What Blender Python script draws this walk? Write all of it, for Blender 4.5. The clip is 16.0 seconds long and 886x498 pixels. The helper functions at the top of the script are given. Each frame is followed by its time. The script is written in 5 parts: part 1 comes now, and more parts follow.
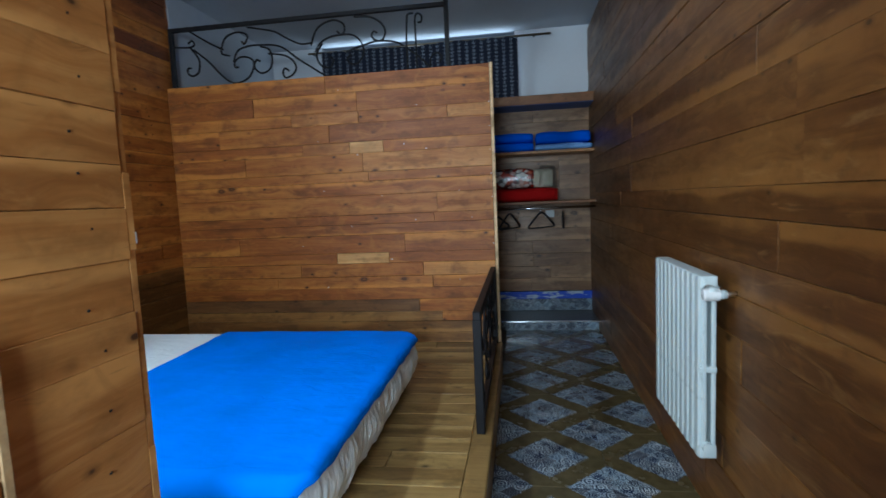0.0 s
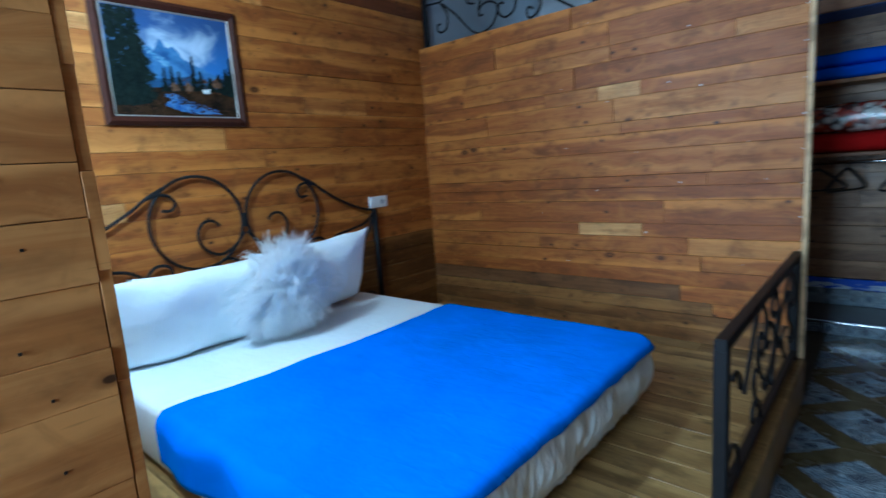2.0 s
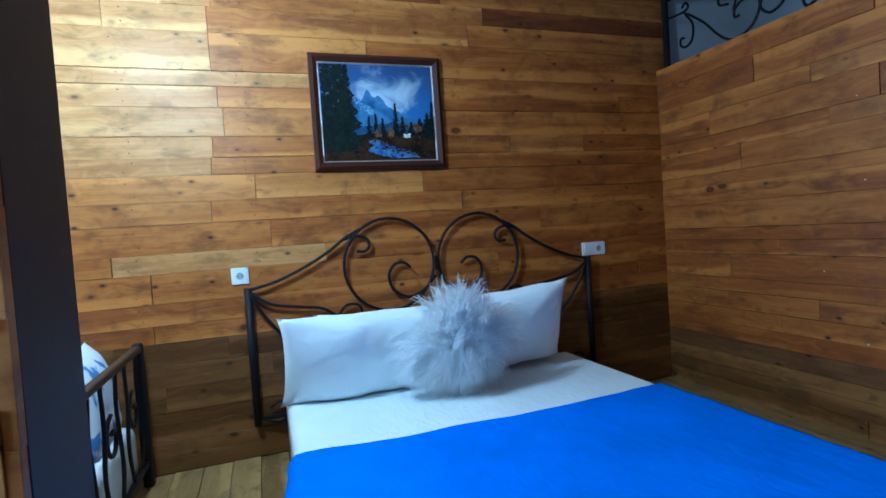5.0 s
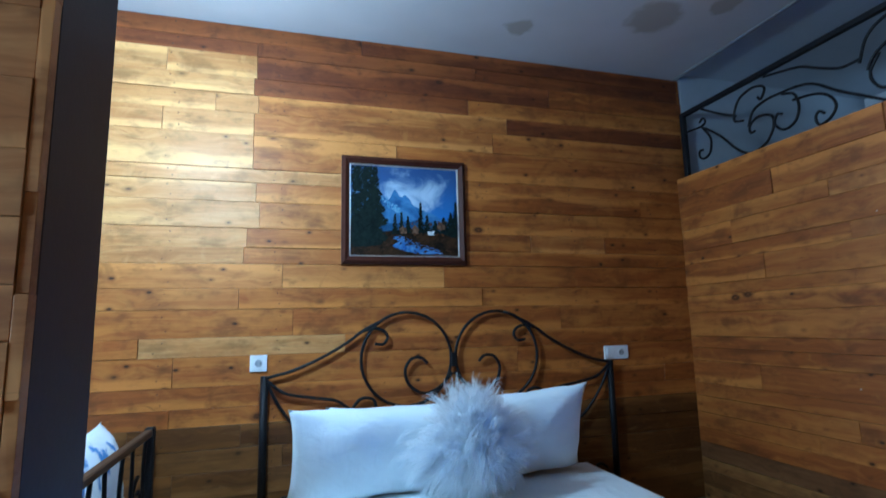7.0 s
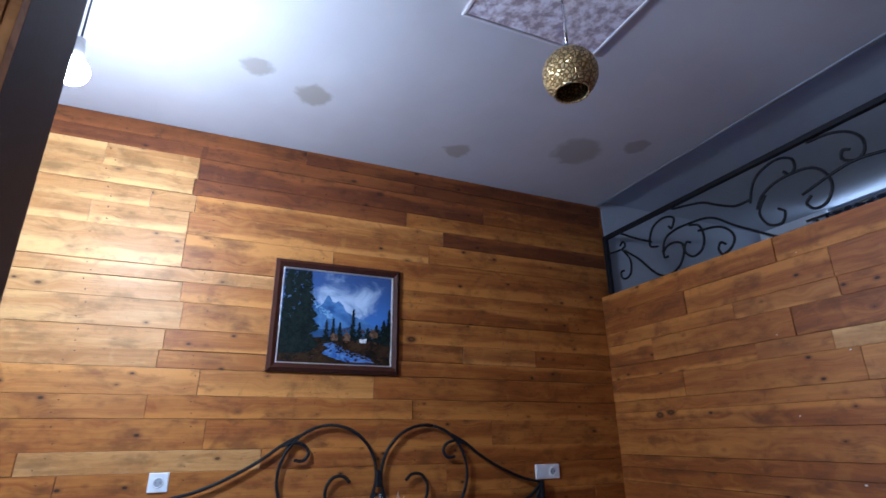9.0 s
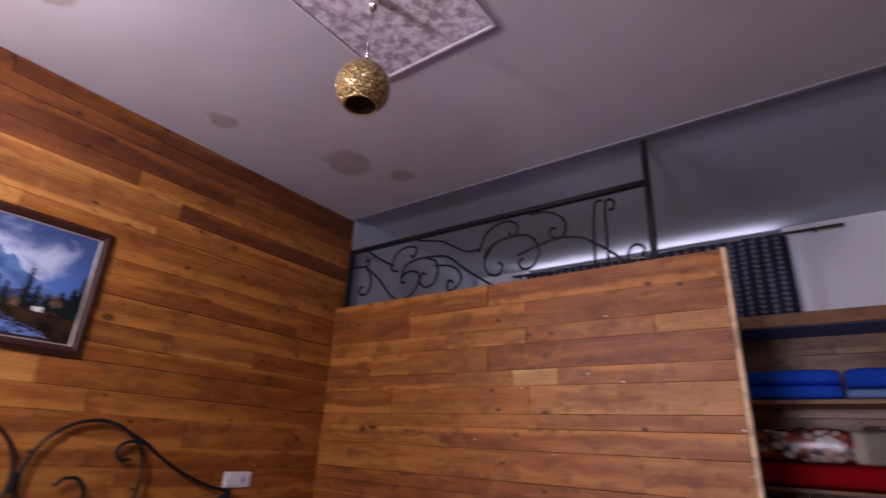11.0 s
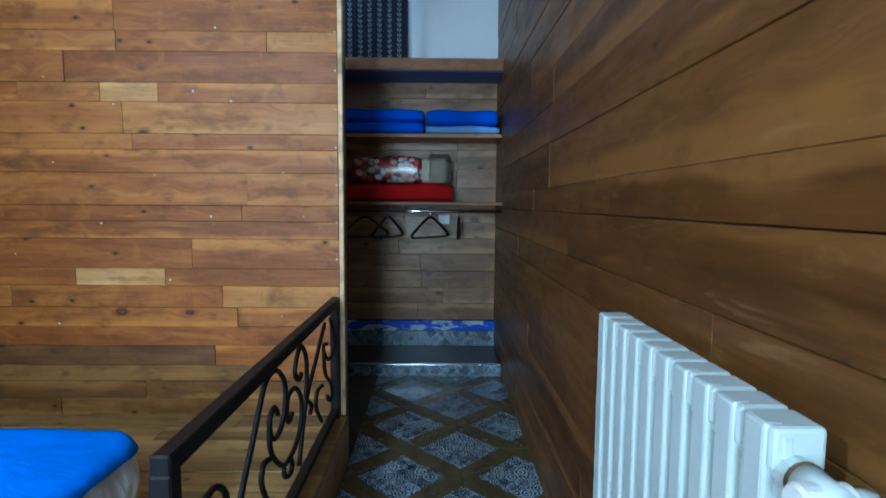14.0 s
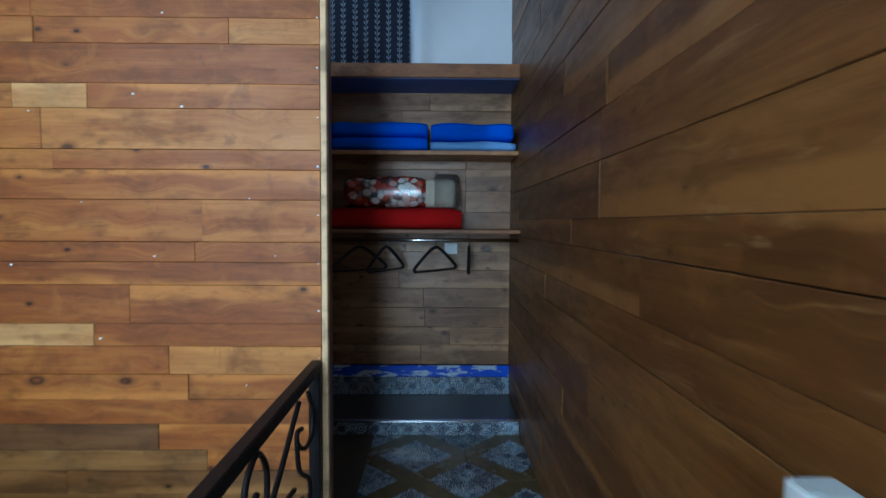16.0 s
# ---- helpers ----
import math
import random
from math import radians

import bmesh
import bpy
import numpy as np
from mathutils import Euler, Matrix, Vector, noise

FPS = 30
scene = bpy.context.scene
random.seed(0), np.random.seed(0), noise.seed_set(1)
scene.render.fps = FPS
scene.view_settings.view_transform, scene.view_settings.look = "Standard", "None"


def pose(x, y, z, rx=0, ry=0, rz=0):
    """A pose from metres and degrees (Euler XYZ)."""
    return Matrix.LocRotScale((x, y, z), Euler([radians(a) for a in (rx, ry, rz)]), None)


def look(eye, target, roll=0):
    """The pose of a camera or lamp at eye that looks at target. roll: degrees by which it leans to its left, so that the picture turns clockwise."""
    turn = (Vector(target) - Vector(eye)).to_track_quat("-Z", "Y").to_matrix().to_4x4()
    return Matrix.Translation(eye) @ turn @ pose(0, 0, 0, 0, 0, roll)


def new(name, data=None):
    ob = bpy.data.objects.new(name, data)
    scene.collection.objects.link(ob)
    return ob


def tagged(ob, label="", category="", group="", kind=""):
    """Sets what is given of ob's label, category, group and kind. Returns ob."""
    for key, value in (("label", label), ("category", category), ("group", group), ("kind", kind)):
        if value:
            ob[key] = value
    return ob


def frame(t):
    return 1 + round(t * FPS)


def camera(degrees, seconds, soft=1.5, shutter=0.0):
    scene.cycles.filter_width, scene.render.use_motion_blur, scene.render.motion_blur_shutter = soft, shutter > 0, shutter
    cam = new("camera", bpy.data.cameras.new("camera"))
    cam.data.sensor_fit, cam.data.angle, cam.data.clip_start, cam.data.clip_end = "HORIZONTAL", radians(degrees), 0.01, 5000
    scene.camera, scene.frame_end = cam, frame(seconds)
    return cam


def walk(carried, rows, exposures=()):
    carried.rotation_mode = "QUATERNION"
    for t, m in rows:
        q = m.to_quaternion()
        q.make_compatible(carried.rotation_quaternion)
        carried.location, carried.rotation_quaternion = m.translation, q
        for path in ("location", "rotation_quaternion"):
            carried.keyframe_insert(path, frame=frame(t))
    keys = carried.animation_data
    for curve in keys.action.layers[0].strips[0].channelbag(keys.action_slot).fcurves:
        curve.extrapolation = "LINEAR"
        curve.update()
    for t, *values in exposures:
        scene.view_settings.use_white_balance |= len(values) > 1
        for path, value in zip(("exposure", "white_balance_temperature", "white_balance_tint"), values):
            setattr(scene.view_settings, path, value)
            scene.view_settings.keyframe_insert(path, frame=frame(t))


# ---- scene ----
cam = camera(81.1, 16.0, shutter=0.5)
PATH = [
    (0, (0.0011, 0.0275, 1.3431), (-0.3256, 2.1934, 1.1341), -2.5),
    (0.5, (0.1254, 0.1573, 1.3970), (-0.4510, 2.2660, 1.1517), -2.3),
    (1, (0.1562, 0.3498, 1.3585), (-0.6864, 2.3628, 1.0813), -2.9),
    (1.5, (0.1441, 0.5731, 1.3794), (-0.9504, 2.4541, 1.0560), -3.9),
    (2, (0.1573, 0.7073, 1.3915), (-1.2804, 2.3353, 1.0450), -4.2),
    (2.5, (0.2398, 0.8965, 1.3750), (-1.5334, 2.1549, 1.0373), -4.4),
    (3, (0.2376, 0.9911, 1.3816), (-1.6720, 2.0295, 1.0450), -5),
    (3.5, (0.1815, 1.0879, 1.3684), (-1.7655, 2.0603, 1.0461), -4.7),
    (4, (0.0715, 1.1781, 1.3596), (-1.9239, 2.0713, 1.1110), -4.3),
    (6.5, (0.1232, 1.3519, 1.3431), (-1.9943, 1.9217, 1.5213), -1.9),
    (7, (0.1419, 1.3420, 1.3651), (-1.9492, 1.9481, 1.6808), -1.3),
    (7.5, (0.1716, 1.3486, 1.3772), (-1.8810, 1.9756, 1.8601), -0.7),
    (8, (0.1804, 1.3497, 1.3739), (-1.8205, 2.0075, 2.0086), -0.8),
    (10.5, (0.1397, 1.3739, 1.3805), (-1.4069, 2.7093, 2.1956), 2.9),
    (11, (0.1320, 1.3607, 1.3937), (-1.1143, 2.9931, 2.1824), 3.1),
    (11.5, (0.1265, 1.3552, 1.3981), (-0.7645, 3.2285, 2.1318), 2.8),
    (12, (0.1540, 1.3541, 1.3893), (-0.4180, 3.3847, 2.0141), 2.8),
    (12.5, (0.1991, 1.3794, 1.3805), (-0.1034, 3.5134, 1.8183), 2.7),
    (13, (0.2387, 1.4014, 1.3332), (0.1375, 3.5882, 1.5576), 2),
    (13.5, (0.2574, 1.4212, 1.2980), (0.2475, 3.6212, 1.2892), 1.3),
    (14, (0.2706, 1.4498, 1.2683), (0.2926, 3.6421, 1.0780), 0.4),
    (14.5, (0.3146, 1.5389, 1.2540), (0.3212, 3.7213, 0.9757), -0.4),
    (15, (0.3465, 1.6280, 1.2749), (0.3080, 3.8115, 1.0043), -0.6),
    (15.5, (0.3069, 1.7633, 1.2892), (0.2717, 3.9556, 1.1165), -0.1),
    (16, (0.2255, 2.0086, 1.3255), (0.2486, 4.2053, 1.2144), 0.3),
]
# seconds, stops, kelvin, tint
EXPOSURES = [
    (0.0, 0.0, 6100, 4), (0.6, 0.10, 5300, -3), (1.5, 0.20, 5000, -5), (3.0, 0.0, 4850, -4), (4.2, -0.08, 4750, -5), (6.5, -0.24, 4750, -6), (7.2, -0.14, 4900, 0), (8.2, -0.12, 5250, 15),
    (10.3, -0.22, 6600, 24), (11.0, -0.08, 7400, 50), (11.8, 0.36, 6300, 8), (12.5, 0.42, 6000, 2), (13.2, 0.60, 5500, -4), (14.5, 0.52, 5150, -6), (16.0, 0.50, 5300, -1),
]
walk(cam, [(t, look(eye, target, roll)) for t, eye, target, roll in PATH], EXPOSURES)

# ---- world and light ----
world = bpy.data.worlds.new("world")
world.use_nodes = True
scene.world = world
wn = world.node_tree
sky = wn.nodes.new("ShaderNodeTexSky")
sky.sky_type, sky.sun_disc = "NISHITA", False
sky.sun_elevation, sky.sun_rotation = radians(40), radians(150)
wn.links.new(sky.outputs[0], wn.nodes["Background"].inputs[0])
wn.nodes["Background"].inputs[1].default_value = 0.12


def area(name, m, sx, sy, watts, colour):
    d = bpy.data.lights.new(name, "AREA")
    d.shape, d.size, d.size_y, d.energy, d.color = "RECTANGLE", sx, sy, watts, colour
    o = new(name, d)
    o.matrix_world = m
    return o


DAY = (0.66, 0.83, 1.0)
# daylight in the openings of the south wall and of the high window behind the curtain
area("daylight_bed_window", look((-1.80, -1.22, 1.80), (-1.80, 0, 1.75)), 1.3, 1.25, 16, DAY)
area("daylight_door_window", look((-0.34, -1.22, 1.55), (-0.34, 0, 1.5)), 0.66, 1.6, 84, DAY)
area("daylight_high_window", look((-1.06, 5.735, 2.80), (-1.06, 5.0, 2.80)), 2.05, 0.52, 13, DAY)
bulb = bpy.data.lights.new("bulb_light", "POINT")
bulb.energy, bulb.color, bulb.shadow_soft_size = 124, (0.70, 0.86, 1.0), 0.085
BULB = (-1.592, 0.797, 2.517)
new("bulb_light", bulb).location = (BULB[0], BULB[1], BULB[2] - 0.110)


# ---- materials ----
class Nodes:
    """A small writer of node trees."""

    def __init__(self, name, rough=0.5, metal=0.0):
        self.m = bpy.data.materials.new(name)
        self.m.use_nodes = True
        self.t = self.m.node_tree
        self.b = self.t.nodes["Principled BSDF"]
        self.b.inputs["Roughness"].default_value = rough
        self.b.inputs["Metallic"].default_value = metal

    def put(self, socket, v):
        if isinstance(v, bpy.types.NodeSocket):
            self.t.links.new(v, socket)
        elif isinstance(v, tuple) and len(v) == 3 and socket.type == "RGBA":
            socket.default_value = (*v, 1)
        else:
            socket.default_value = v

    def math(self, op, a, b=0.0, c=0.0):
        n = self.t.nodes.new("ShaderNodeMath")
        n.operation = op
        for s, v in zip(n.inputs, (a, b, c)):
            self.put(s, v)
        return n.outputs[0]

    def coord(self, which="Object"):
        return self.t.nodes.new("ShaderNodeTexCoord").outputs[which]

    def rand(self):
        return self.t.nodes.new("ShaderNodeObjectInfo").outputs["Random"]

    def xyz(self, v):
        n = self.t.nodes.new("ShaderNodeSeparateXYZ")
        self.put(n.inputs[0], v)
        return n.outputs

    def vec(self, x, y, z):
        n = self.t.nodes.new("ShaderNodeCombineXYZ")
        for s, v in zip(n.inputs, (x, y, z)):
            self.put(s, v)
        return n.outputs[0]

    def stretch(self, v, k, shift=None):
        n = self.t.nodes.new("ShaderNodeVectorMath")
        n.operation = "MULTIPLY_ADD"
        self.put(n.inputs[0], v)
        n.inputs[1].default_value = k
        if shift is not None:
            self.put(n.inputs[2], shift)
        return n.outputs[0]

    def noise(self, v, scale=5.0, detail=3.0, rough=0.55, distort=0.0):
        n = self.t.nodes.new("ShaderNodeTexNoise")
        self.put(n.inputs["Vector"], v)
        for key, val in (("Scale", scale), ("Detail", detail), ("Roughness", rough), ("Distortion", distort)):
            n.inputs[key].default_value = val
        return n.outputs[0]

    def voronoi(self, v, scale, feature="F1", out="Distance", metric="EUCLIDEAN", randomness=1.0):
        n = self.t.nodes.new("ShaderNodeTexVoronoi")
        n.feature, n.distance = feature, metric
        self.put(n.inputs["Vector"], v)
        n.inputs["Scale"].default_value = scale
        n.inputs["Randomness"].default_value = randomness
        return n.outputs[out]

    def ramp(self, f, *stops):
        n = self.t.nodes.new("ShaderNodeValToRGB")
        self.put(n.inputs[0], f)
        e = n.color_ramp.elements
        while len(e) < len(stops):
            e.new(0.5)
        for el, (p, c) in zip(e, stops):
            el.position, el.color = p, (*c, 1)
        return n.outputs[0]

    def step(self, f, lo, hi, a=0.0, b=1.0):
        n = self.t.nodes.new("ShaderNodeMapRange")
        n.interpolation_type = "SMOOTHSTEP"
        for s, v in zip(n.inputs, (f, lo, hi, a, b)):
            self.put(s, v)
        return n.outputs[0]

    def mix(self, f, a, b, mode="MIX"):
        n = self.t.nodes.new("ShaderNodeMix")
        n.data_type, n.blend_type = "RGBA", mode
        self.put(n.inputs[0], f)
        self.put(n.inputs[6], a)
        self.put(n.inputs[7], b)
        return n.outputs[2]

    def colour(self, c):
        self.put(self.b.inputs["Base Color"], c)
        return self

    def rough(self, r):
        self.put(self.b.inputs["Roughness"], r)
        return self

    def bump(self, h, strength=0.2, dist=0.01):
        n = self.t.nodes.new("ShaderNodeBump")
        n.inputs["Strength"].default_value, n.inputs["Distance"].default_value = strength, dist
        self.put(n.inputs["Height"], h)
        self.put(self.b.inputs["Normal"], n.outputs[0])
        return self


def wood(name, light, mid, dark, rough=0.38, knots=1.0, spread=1.0, worn=0.0, mottle=1.0):
    """Varnished boards: grain along the object's x, streaks, blotches and knots with a dark heart; boards differ a little in tone."""
    n = Nodes(name, rough)
    r = n.rand()
    shift = n.vec(n.math("MULTIPLY", r, 37.0), n.math("MULTIPLY", r, 91.0), n.math("MULTIPLY", r, 53.0))
    other = n.vec(n.math("MULTIPLY", r, 11.0), 0.0, n.math("MULTIPLY", r, 71.0))
    p = n.coord()
    px = n.xyz(p)
    knot = n.voronoi(n.stretch(p, (4.6, 4.6, 8.0), shift), 1.0)
    size = n.math("MULTIPLY", n.step(n.noise(n.stretch(p, (2.3, 2.0, 3.3), shift), 1.6, 1.0), 0.42, 0.72), 0.175)
    near = n.step(knot, 0.0, 0.50, 1.0, 0.0)
    bent = n.vec(px[0], px[1], n.math("ADD", px[2], n.math("MULTIPLY", near, 0.034)))
    fine = n.noise(n.stretch(bent, (3.0, 85.0, 85.0), shift), 1.0, 4.0, 0.65)
    broad = n.noise(n.stretch(bent, (1.6, 16.0, 16.0), shift), 1.0, 4.0, 0.58, 0.35)
    blot = n.noise(n.stretch(p, (4.2, 4.2, 8.5), shift), 1.3, 4.0, 0.62)
    tone = n.math("MULTIPLY", n.math("SUBTRACT", r, 0.5), 0.22 * spread)
    f = n.math("ADD", tone, n.math("ADD", n.math("MULTIPLY", broad, 0.62), n.math("MULTIPLY", fine, 0.38)))
    c = n.ramp(f, (0.30, light), (0.50, mid), (0.74, dark))
    # pale sapwood along one edge of some boards
    edge_z = n.math("ADD", n.math("MULTIPLY", px[2], n.math("SUBTRACT", n.math("MULTIPLY", n.math("GREATER_THAN", n.math("FRACT", n.math("MULTIPLY", r, 17.0)), 0.5), 2.0), 1.0)), n.math("MULTIPLY", n.math("SUBTRACT", n.noise(n.stretch(p, (2.2, 1.0, 5.0), other), 1.0, 4.0, 0.55), 0.5), 0.11))
    some = n.math("GREATER_THAN", n.math("FRACT", n.math("MULTIPLY", r, 7.0)), 0.40)
    c = n.mix(n.math("MULTIPLY", some, n.step(edge_z, 0.014, 0.040, 0.0, 0.82)), c, tuple(min(1.0, v * 1.22) for v in light))
    c = n.mix(n.step(blot, 0.47, 0.72, 0.0, 0.74 * mottle), c, tuple(v * 0.46 for v in mid))
    smoke = n.noise(n.stretch(p, (9.0, 9.0, 15.0), other), 1.0, 5.0, 0.68, 0.3)
    c = n.mix(n.step(smoke, 0.55, 0.74, 0.0, 0.60 * mottle), c, tuple(v * 0.40 for v in mid))
    c = n.mix(n.step(smoke, 0.26, 0.44, 0.42, 0.0), c, tuple(min(1.0, v * 1.12) for v in light))
    pale = n.noise(n.stretch(bent, (2.0, 9.0, 17.0), other), 1.0, 4.0, 0.6, 0.4)
    c = n.mix(n.step(pale, 0.52, 0.72, 0.0, 0.62), c, tuple(min(1.0, v * 1.10) for v in light))
    patch = n.noise(n.stretch(p, (7.0, 5.0, 5.0), other), 1.0, 4.0, 0.6, 0.9)
    c = n.mix(n.step(patch, 0.56, 0.72, 0.0, 0.38), c, tuple(v * 0.95 for v in light))
    c = n.mix(n.step(patch, 0.28, 0.43, 0.48 * mottle, 0.0), c, tuple(v * 0.48 for v in mid))
    dash = n.noise(n.stretch(bent, (9.0, 40.0, 130.0), shift), 1.0, 2.0, 0.5)
    c = n.mix(n.step(dash, 0.66, 0.78, 0.0, 0.50 * mottle), c, tuple(v * 0.35 for v in mid))
    dots = n.voronoi(n.stretch(p, (6.5, 6.5, 11.0), other), 1.0)
    c = n.mix(n.step(dots, 0.06, 0.20, 0.60 * min(1.0, knots), 0.0), c, tuple(v * 0.40 for v in mid))
    c = n.mix(n.step(dots, 0.055, 0.090, 0.92 * min(1.0, knots), 0.0), c, tuple(v * 0.16 for v in dark))
    edge = n.math("SUBTRACT", knot, n.math("SUBTRACT", n.math("MULTIPLY", size, knots), 0.030))
    edge = n.math("ADD", edge, n.math("MULTIPLY", n.math("SUBTRACT", fine, 0.5), 0.07))
    c = n.mix(n.step(edge, 0.0, 0.14, 0.60 * min(1.0, knots), 0.0), c, tuple(v * 0.38 for v in mid))
    heart = n.step(edge, -0.02, 0.03, 1.0, 0.0)
    c = n.mix(n.math("MULTIPLY", heart, 0.85), c, tuple(v * 0.26 for v in dark))
    c = n.mix(n.step(edge, -0.075, -0.035, 0.8, 0.0), c, tuple(v * 0.62 for v in mid))
    if worn:
        scuff = n.noise(n.stretch(p, (3.0, 4.0, 16.0), other), 1.0, 5.0, 0.65, 1.2)
        c = n.mix(n.step(scuff, 0.56, 0.70, 0.0, worn), c, (0.34, 0.19, 0.07))
    n.b.inputs["Specular IOR Level"].default_value = 0.40
    n.colour(c)
    n.rough(n.math("ADD", n.math("ADD", n.math("MULTIPLY", broad, 0.20), n.math("MULTIPLY", blot, 0.24)), rough - 0.21))
    return n.bump(n.math("ADD", n.math("ADD", fine, n.math("MULTIPLY", blot, 1.6)), n.math("MULTIPLY", heart, -0.8)), 0.18, 0.003).m


def plain(name, c, rough=0.5, metal=0.0, vary=0.15, scale=12.0, bump=0.08):
    n = Nodes(name, rough, metal)
    p = n.coord()
    a, b = n.noise(p, scale, 4.0), n.noise(p, scale * 9.0, 2.0)
    f = n.math("ADD", n.math("MULTIPLY", a, 0.7), n.math("MULTIPLY", b, 0.3))
    n.colour(n.ramp(f, (0.3, tuple(v * (1 - vary) for v in c)), (0.7, tuple(min(1, v * (1 + vary)) for v in c))))
    n.rough(n.math("ADD", n.math("MULTIPLY", a, 0.16), rough - 0.08))
    return n.bump(b, bump, 0.004).m


def cloth(name, c, rough=0.85, vary=0.08, weave=900.0, fold=0.25):
    n = Nodes(name, rough)
    p = n.coord()
    x = n.xyz(p)
    big = n.noise(p, 3.5, 3.0)
    mid = n.noise(n.stretch(p, (1.0, 2.0, 1.0)), 11.0, 3.0, 0.5, 0.8)
    w = n.math("MULTIPLY", n.math("SINE", n.math("MULTIPLY", x[0], weave)), n.math("SINE", n.math("MULTIPLY", n.math("ADD", x[1], x[2]), weave)))
    n.colour(n.ramp(big, (0.3, tuple(v * (1 - vary) for v in c)), (0.7, tuple(min(1, v * (1 + vary)) for v in c))))
    n.b.inputs["Specular IOR Level"].default_value = 0.12
    return n.bump(n.math("ADD", mid, n.math("MULTIPLY", w, 0.015)), fold, 0.02).m


WALL_WOOD = wood("varnished_pine", (0.46, 0.172, 0.030), (0.310, 0.089, 0.0125), (0.160, 0.040, 0.006), 0.52)
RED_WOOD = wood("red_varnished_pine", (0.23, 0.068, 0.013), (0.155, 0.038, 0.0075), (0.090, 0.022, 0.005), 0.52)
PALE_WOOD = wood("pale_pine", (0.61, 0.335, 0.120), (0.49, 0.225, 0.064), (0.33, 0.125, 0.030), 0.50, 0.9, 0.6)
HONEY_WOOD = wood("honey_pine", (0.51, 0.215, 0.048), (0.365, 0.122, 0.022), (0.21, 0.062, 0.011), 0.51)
TAN_WOOD = wood("matt_tan_pine", (0.56, 0.262, 0.076), (0.43, 0.168, 0.040), (0.27, 0.092, 0.020), 0.55, 1.0, 0.8, 0.0, 0.6)
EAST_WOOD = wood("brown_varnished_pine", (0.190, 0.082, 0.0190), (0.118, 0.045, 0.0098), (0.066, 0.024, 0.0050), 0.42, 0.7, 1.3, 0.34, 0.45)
# scuffed boards; the floor's dim reflection is put into their brown colour
LOW_WOOD = wood("scuffed_pine_floor_reflection", (0.30, 0.145, 0.042), (0.190, 0.080, 0.021), (0.095, 0.036, 0.010), 0.42, 1.0, 1.0, 0.25)
CLOSET_WOOD = wood("greyed_closet_pine", (0.42, 0.240, 0.120), (0.29, 0.148, 0.070), (0.16, 0.078, 0.036), 0.38, 1.0, 1.0)
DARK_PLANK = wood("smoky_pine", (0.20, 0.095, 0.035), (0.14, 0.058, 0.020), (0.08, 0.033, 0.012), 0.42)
FLOOR_WOOD = wood("platform_boards", (0.38, 0.24, 0.085), (0.26, 0.150, 0.050), (0.14, 0.075, 0.024), 0.36, 0.8)
SHELF_WOOD = wood("shelf_board", (0.40, 0.19, 0.070), (0.30, 0.12, 0.042), (0.18, 0.07, 0.025), 0.45, 0.5)
TRIM_WOOD = wood("raw_edge_strip", (0.66, 0.45, 0.24), (0.56, 0.35, 0.17), (0.42, 0.24, 0.10), 0.5, 0.3, 0.4)
BACKING = plain("dark_gap", (0.030, 0.016, 0.008), 0.9)
PILLAR_PAINT = plain("dark_brown_paint", (0.042, 0.022, 0.014), 0.60, 0.0, 0.25, 7.0)
IRON = plain("black_wrought_iron", (0.008, 0.0075, 0.009), 0.50, 0.0, 0.3, 40.0, 0.25)
IRON.node_tree.nodes["Principled BSDF"].inputs["Specular IOR Level"].default_value = 0.25
RAD_PAINT = plain("white_radiator_enamel", (0.56, 0.63, 0.63), 0.30, 0.0, 0.04, 20.0)
PLASTIC = plain("white_plastic", (0.80, 0.81, 0.80), 0.28, 0.0, 0.03)
HOLE = plain("socket_hole_grey", (0.05, 0.055, 0.06), 0.5)
CHROME = plain("chrome", (0.70, 0.71, 0.73), 0.16, 1.0, 0.05)
BLUE = cloth("blue_bedspread", (0.001, 0.195, 0.90), 0.75, 0.10, 900.0, 0.22)
BLUE_TOWEL = cloth("blue_towelling", (0.001, 0.115, 0.75), 0.95, 0.16, 500.0, 0.5)
PALE_TOWEL = cloth("pale_blue_towelling", (0.22, 0.42, 0.78), 0.95, 0.12, 500.0, 0.5)
SHEET = cloth("white_cotton", (0.85, 0.905, 0.935), 0.85, 0.04, 1100.0, 0.34)
RED = cloth("red_blanket", (0.48, 0.008, 0.008), 0.9, 0.15, 500.0, 0.3)
CREAM = cloth("cream_cloth", (0.62, 0.56, 0.42), 0.9)
FUR = plain("white_fur", (0.95, 0.97, 0.98), 0.75, 0.0, 0.02, 30.0)
through_fur = FUR.node_tree.nodes.new("ShaderNodeBsdfTranslucent")
through_fur.inputs[0].default_value = (0.95, 0.97, 0.98, 1)
fur_mix = FUR.node_tree.nodes.new("ShaderNodeMixShader")
fur_mix.inputs[0].default_value = 0.60
FUR.node_tree.links.new(FUR.node_tree.nodes["Principled BSDF"].outputs[0], fur_mix.inputs[1])
FUR.node_tree.links.new(through_fur.outputs[0], fur_mix.inputs[2])
FUR.node_tree.links.new(fur_mix.outputs[0], FUR.node_tree.nodes["Material Output"].inputs["Surface"])
BLACK_PLASTIC = plain("black_plastic", (0.015, 0.013, 0.014), 0.35)
BACK_PAINT = plain("white_wall_paint", (0.76, 0.79, 0.83), 0.75, 0.0, 0.03, 3.0, 0.15)
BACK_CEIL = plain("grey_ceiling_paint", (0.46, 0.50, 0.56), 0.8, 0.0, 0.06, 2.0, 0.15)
PLAIN_WALL = plain("plain_plaster", (0.55, 0.50, 0.44), 0.85, 0.0, 0.06, 3.0)
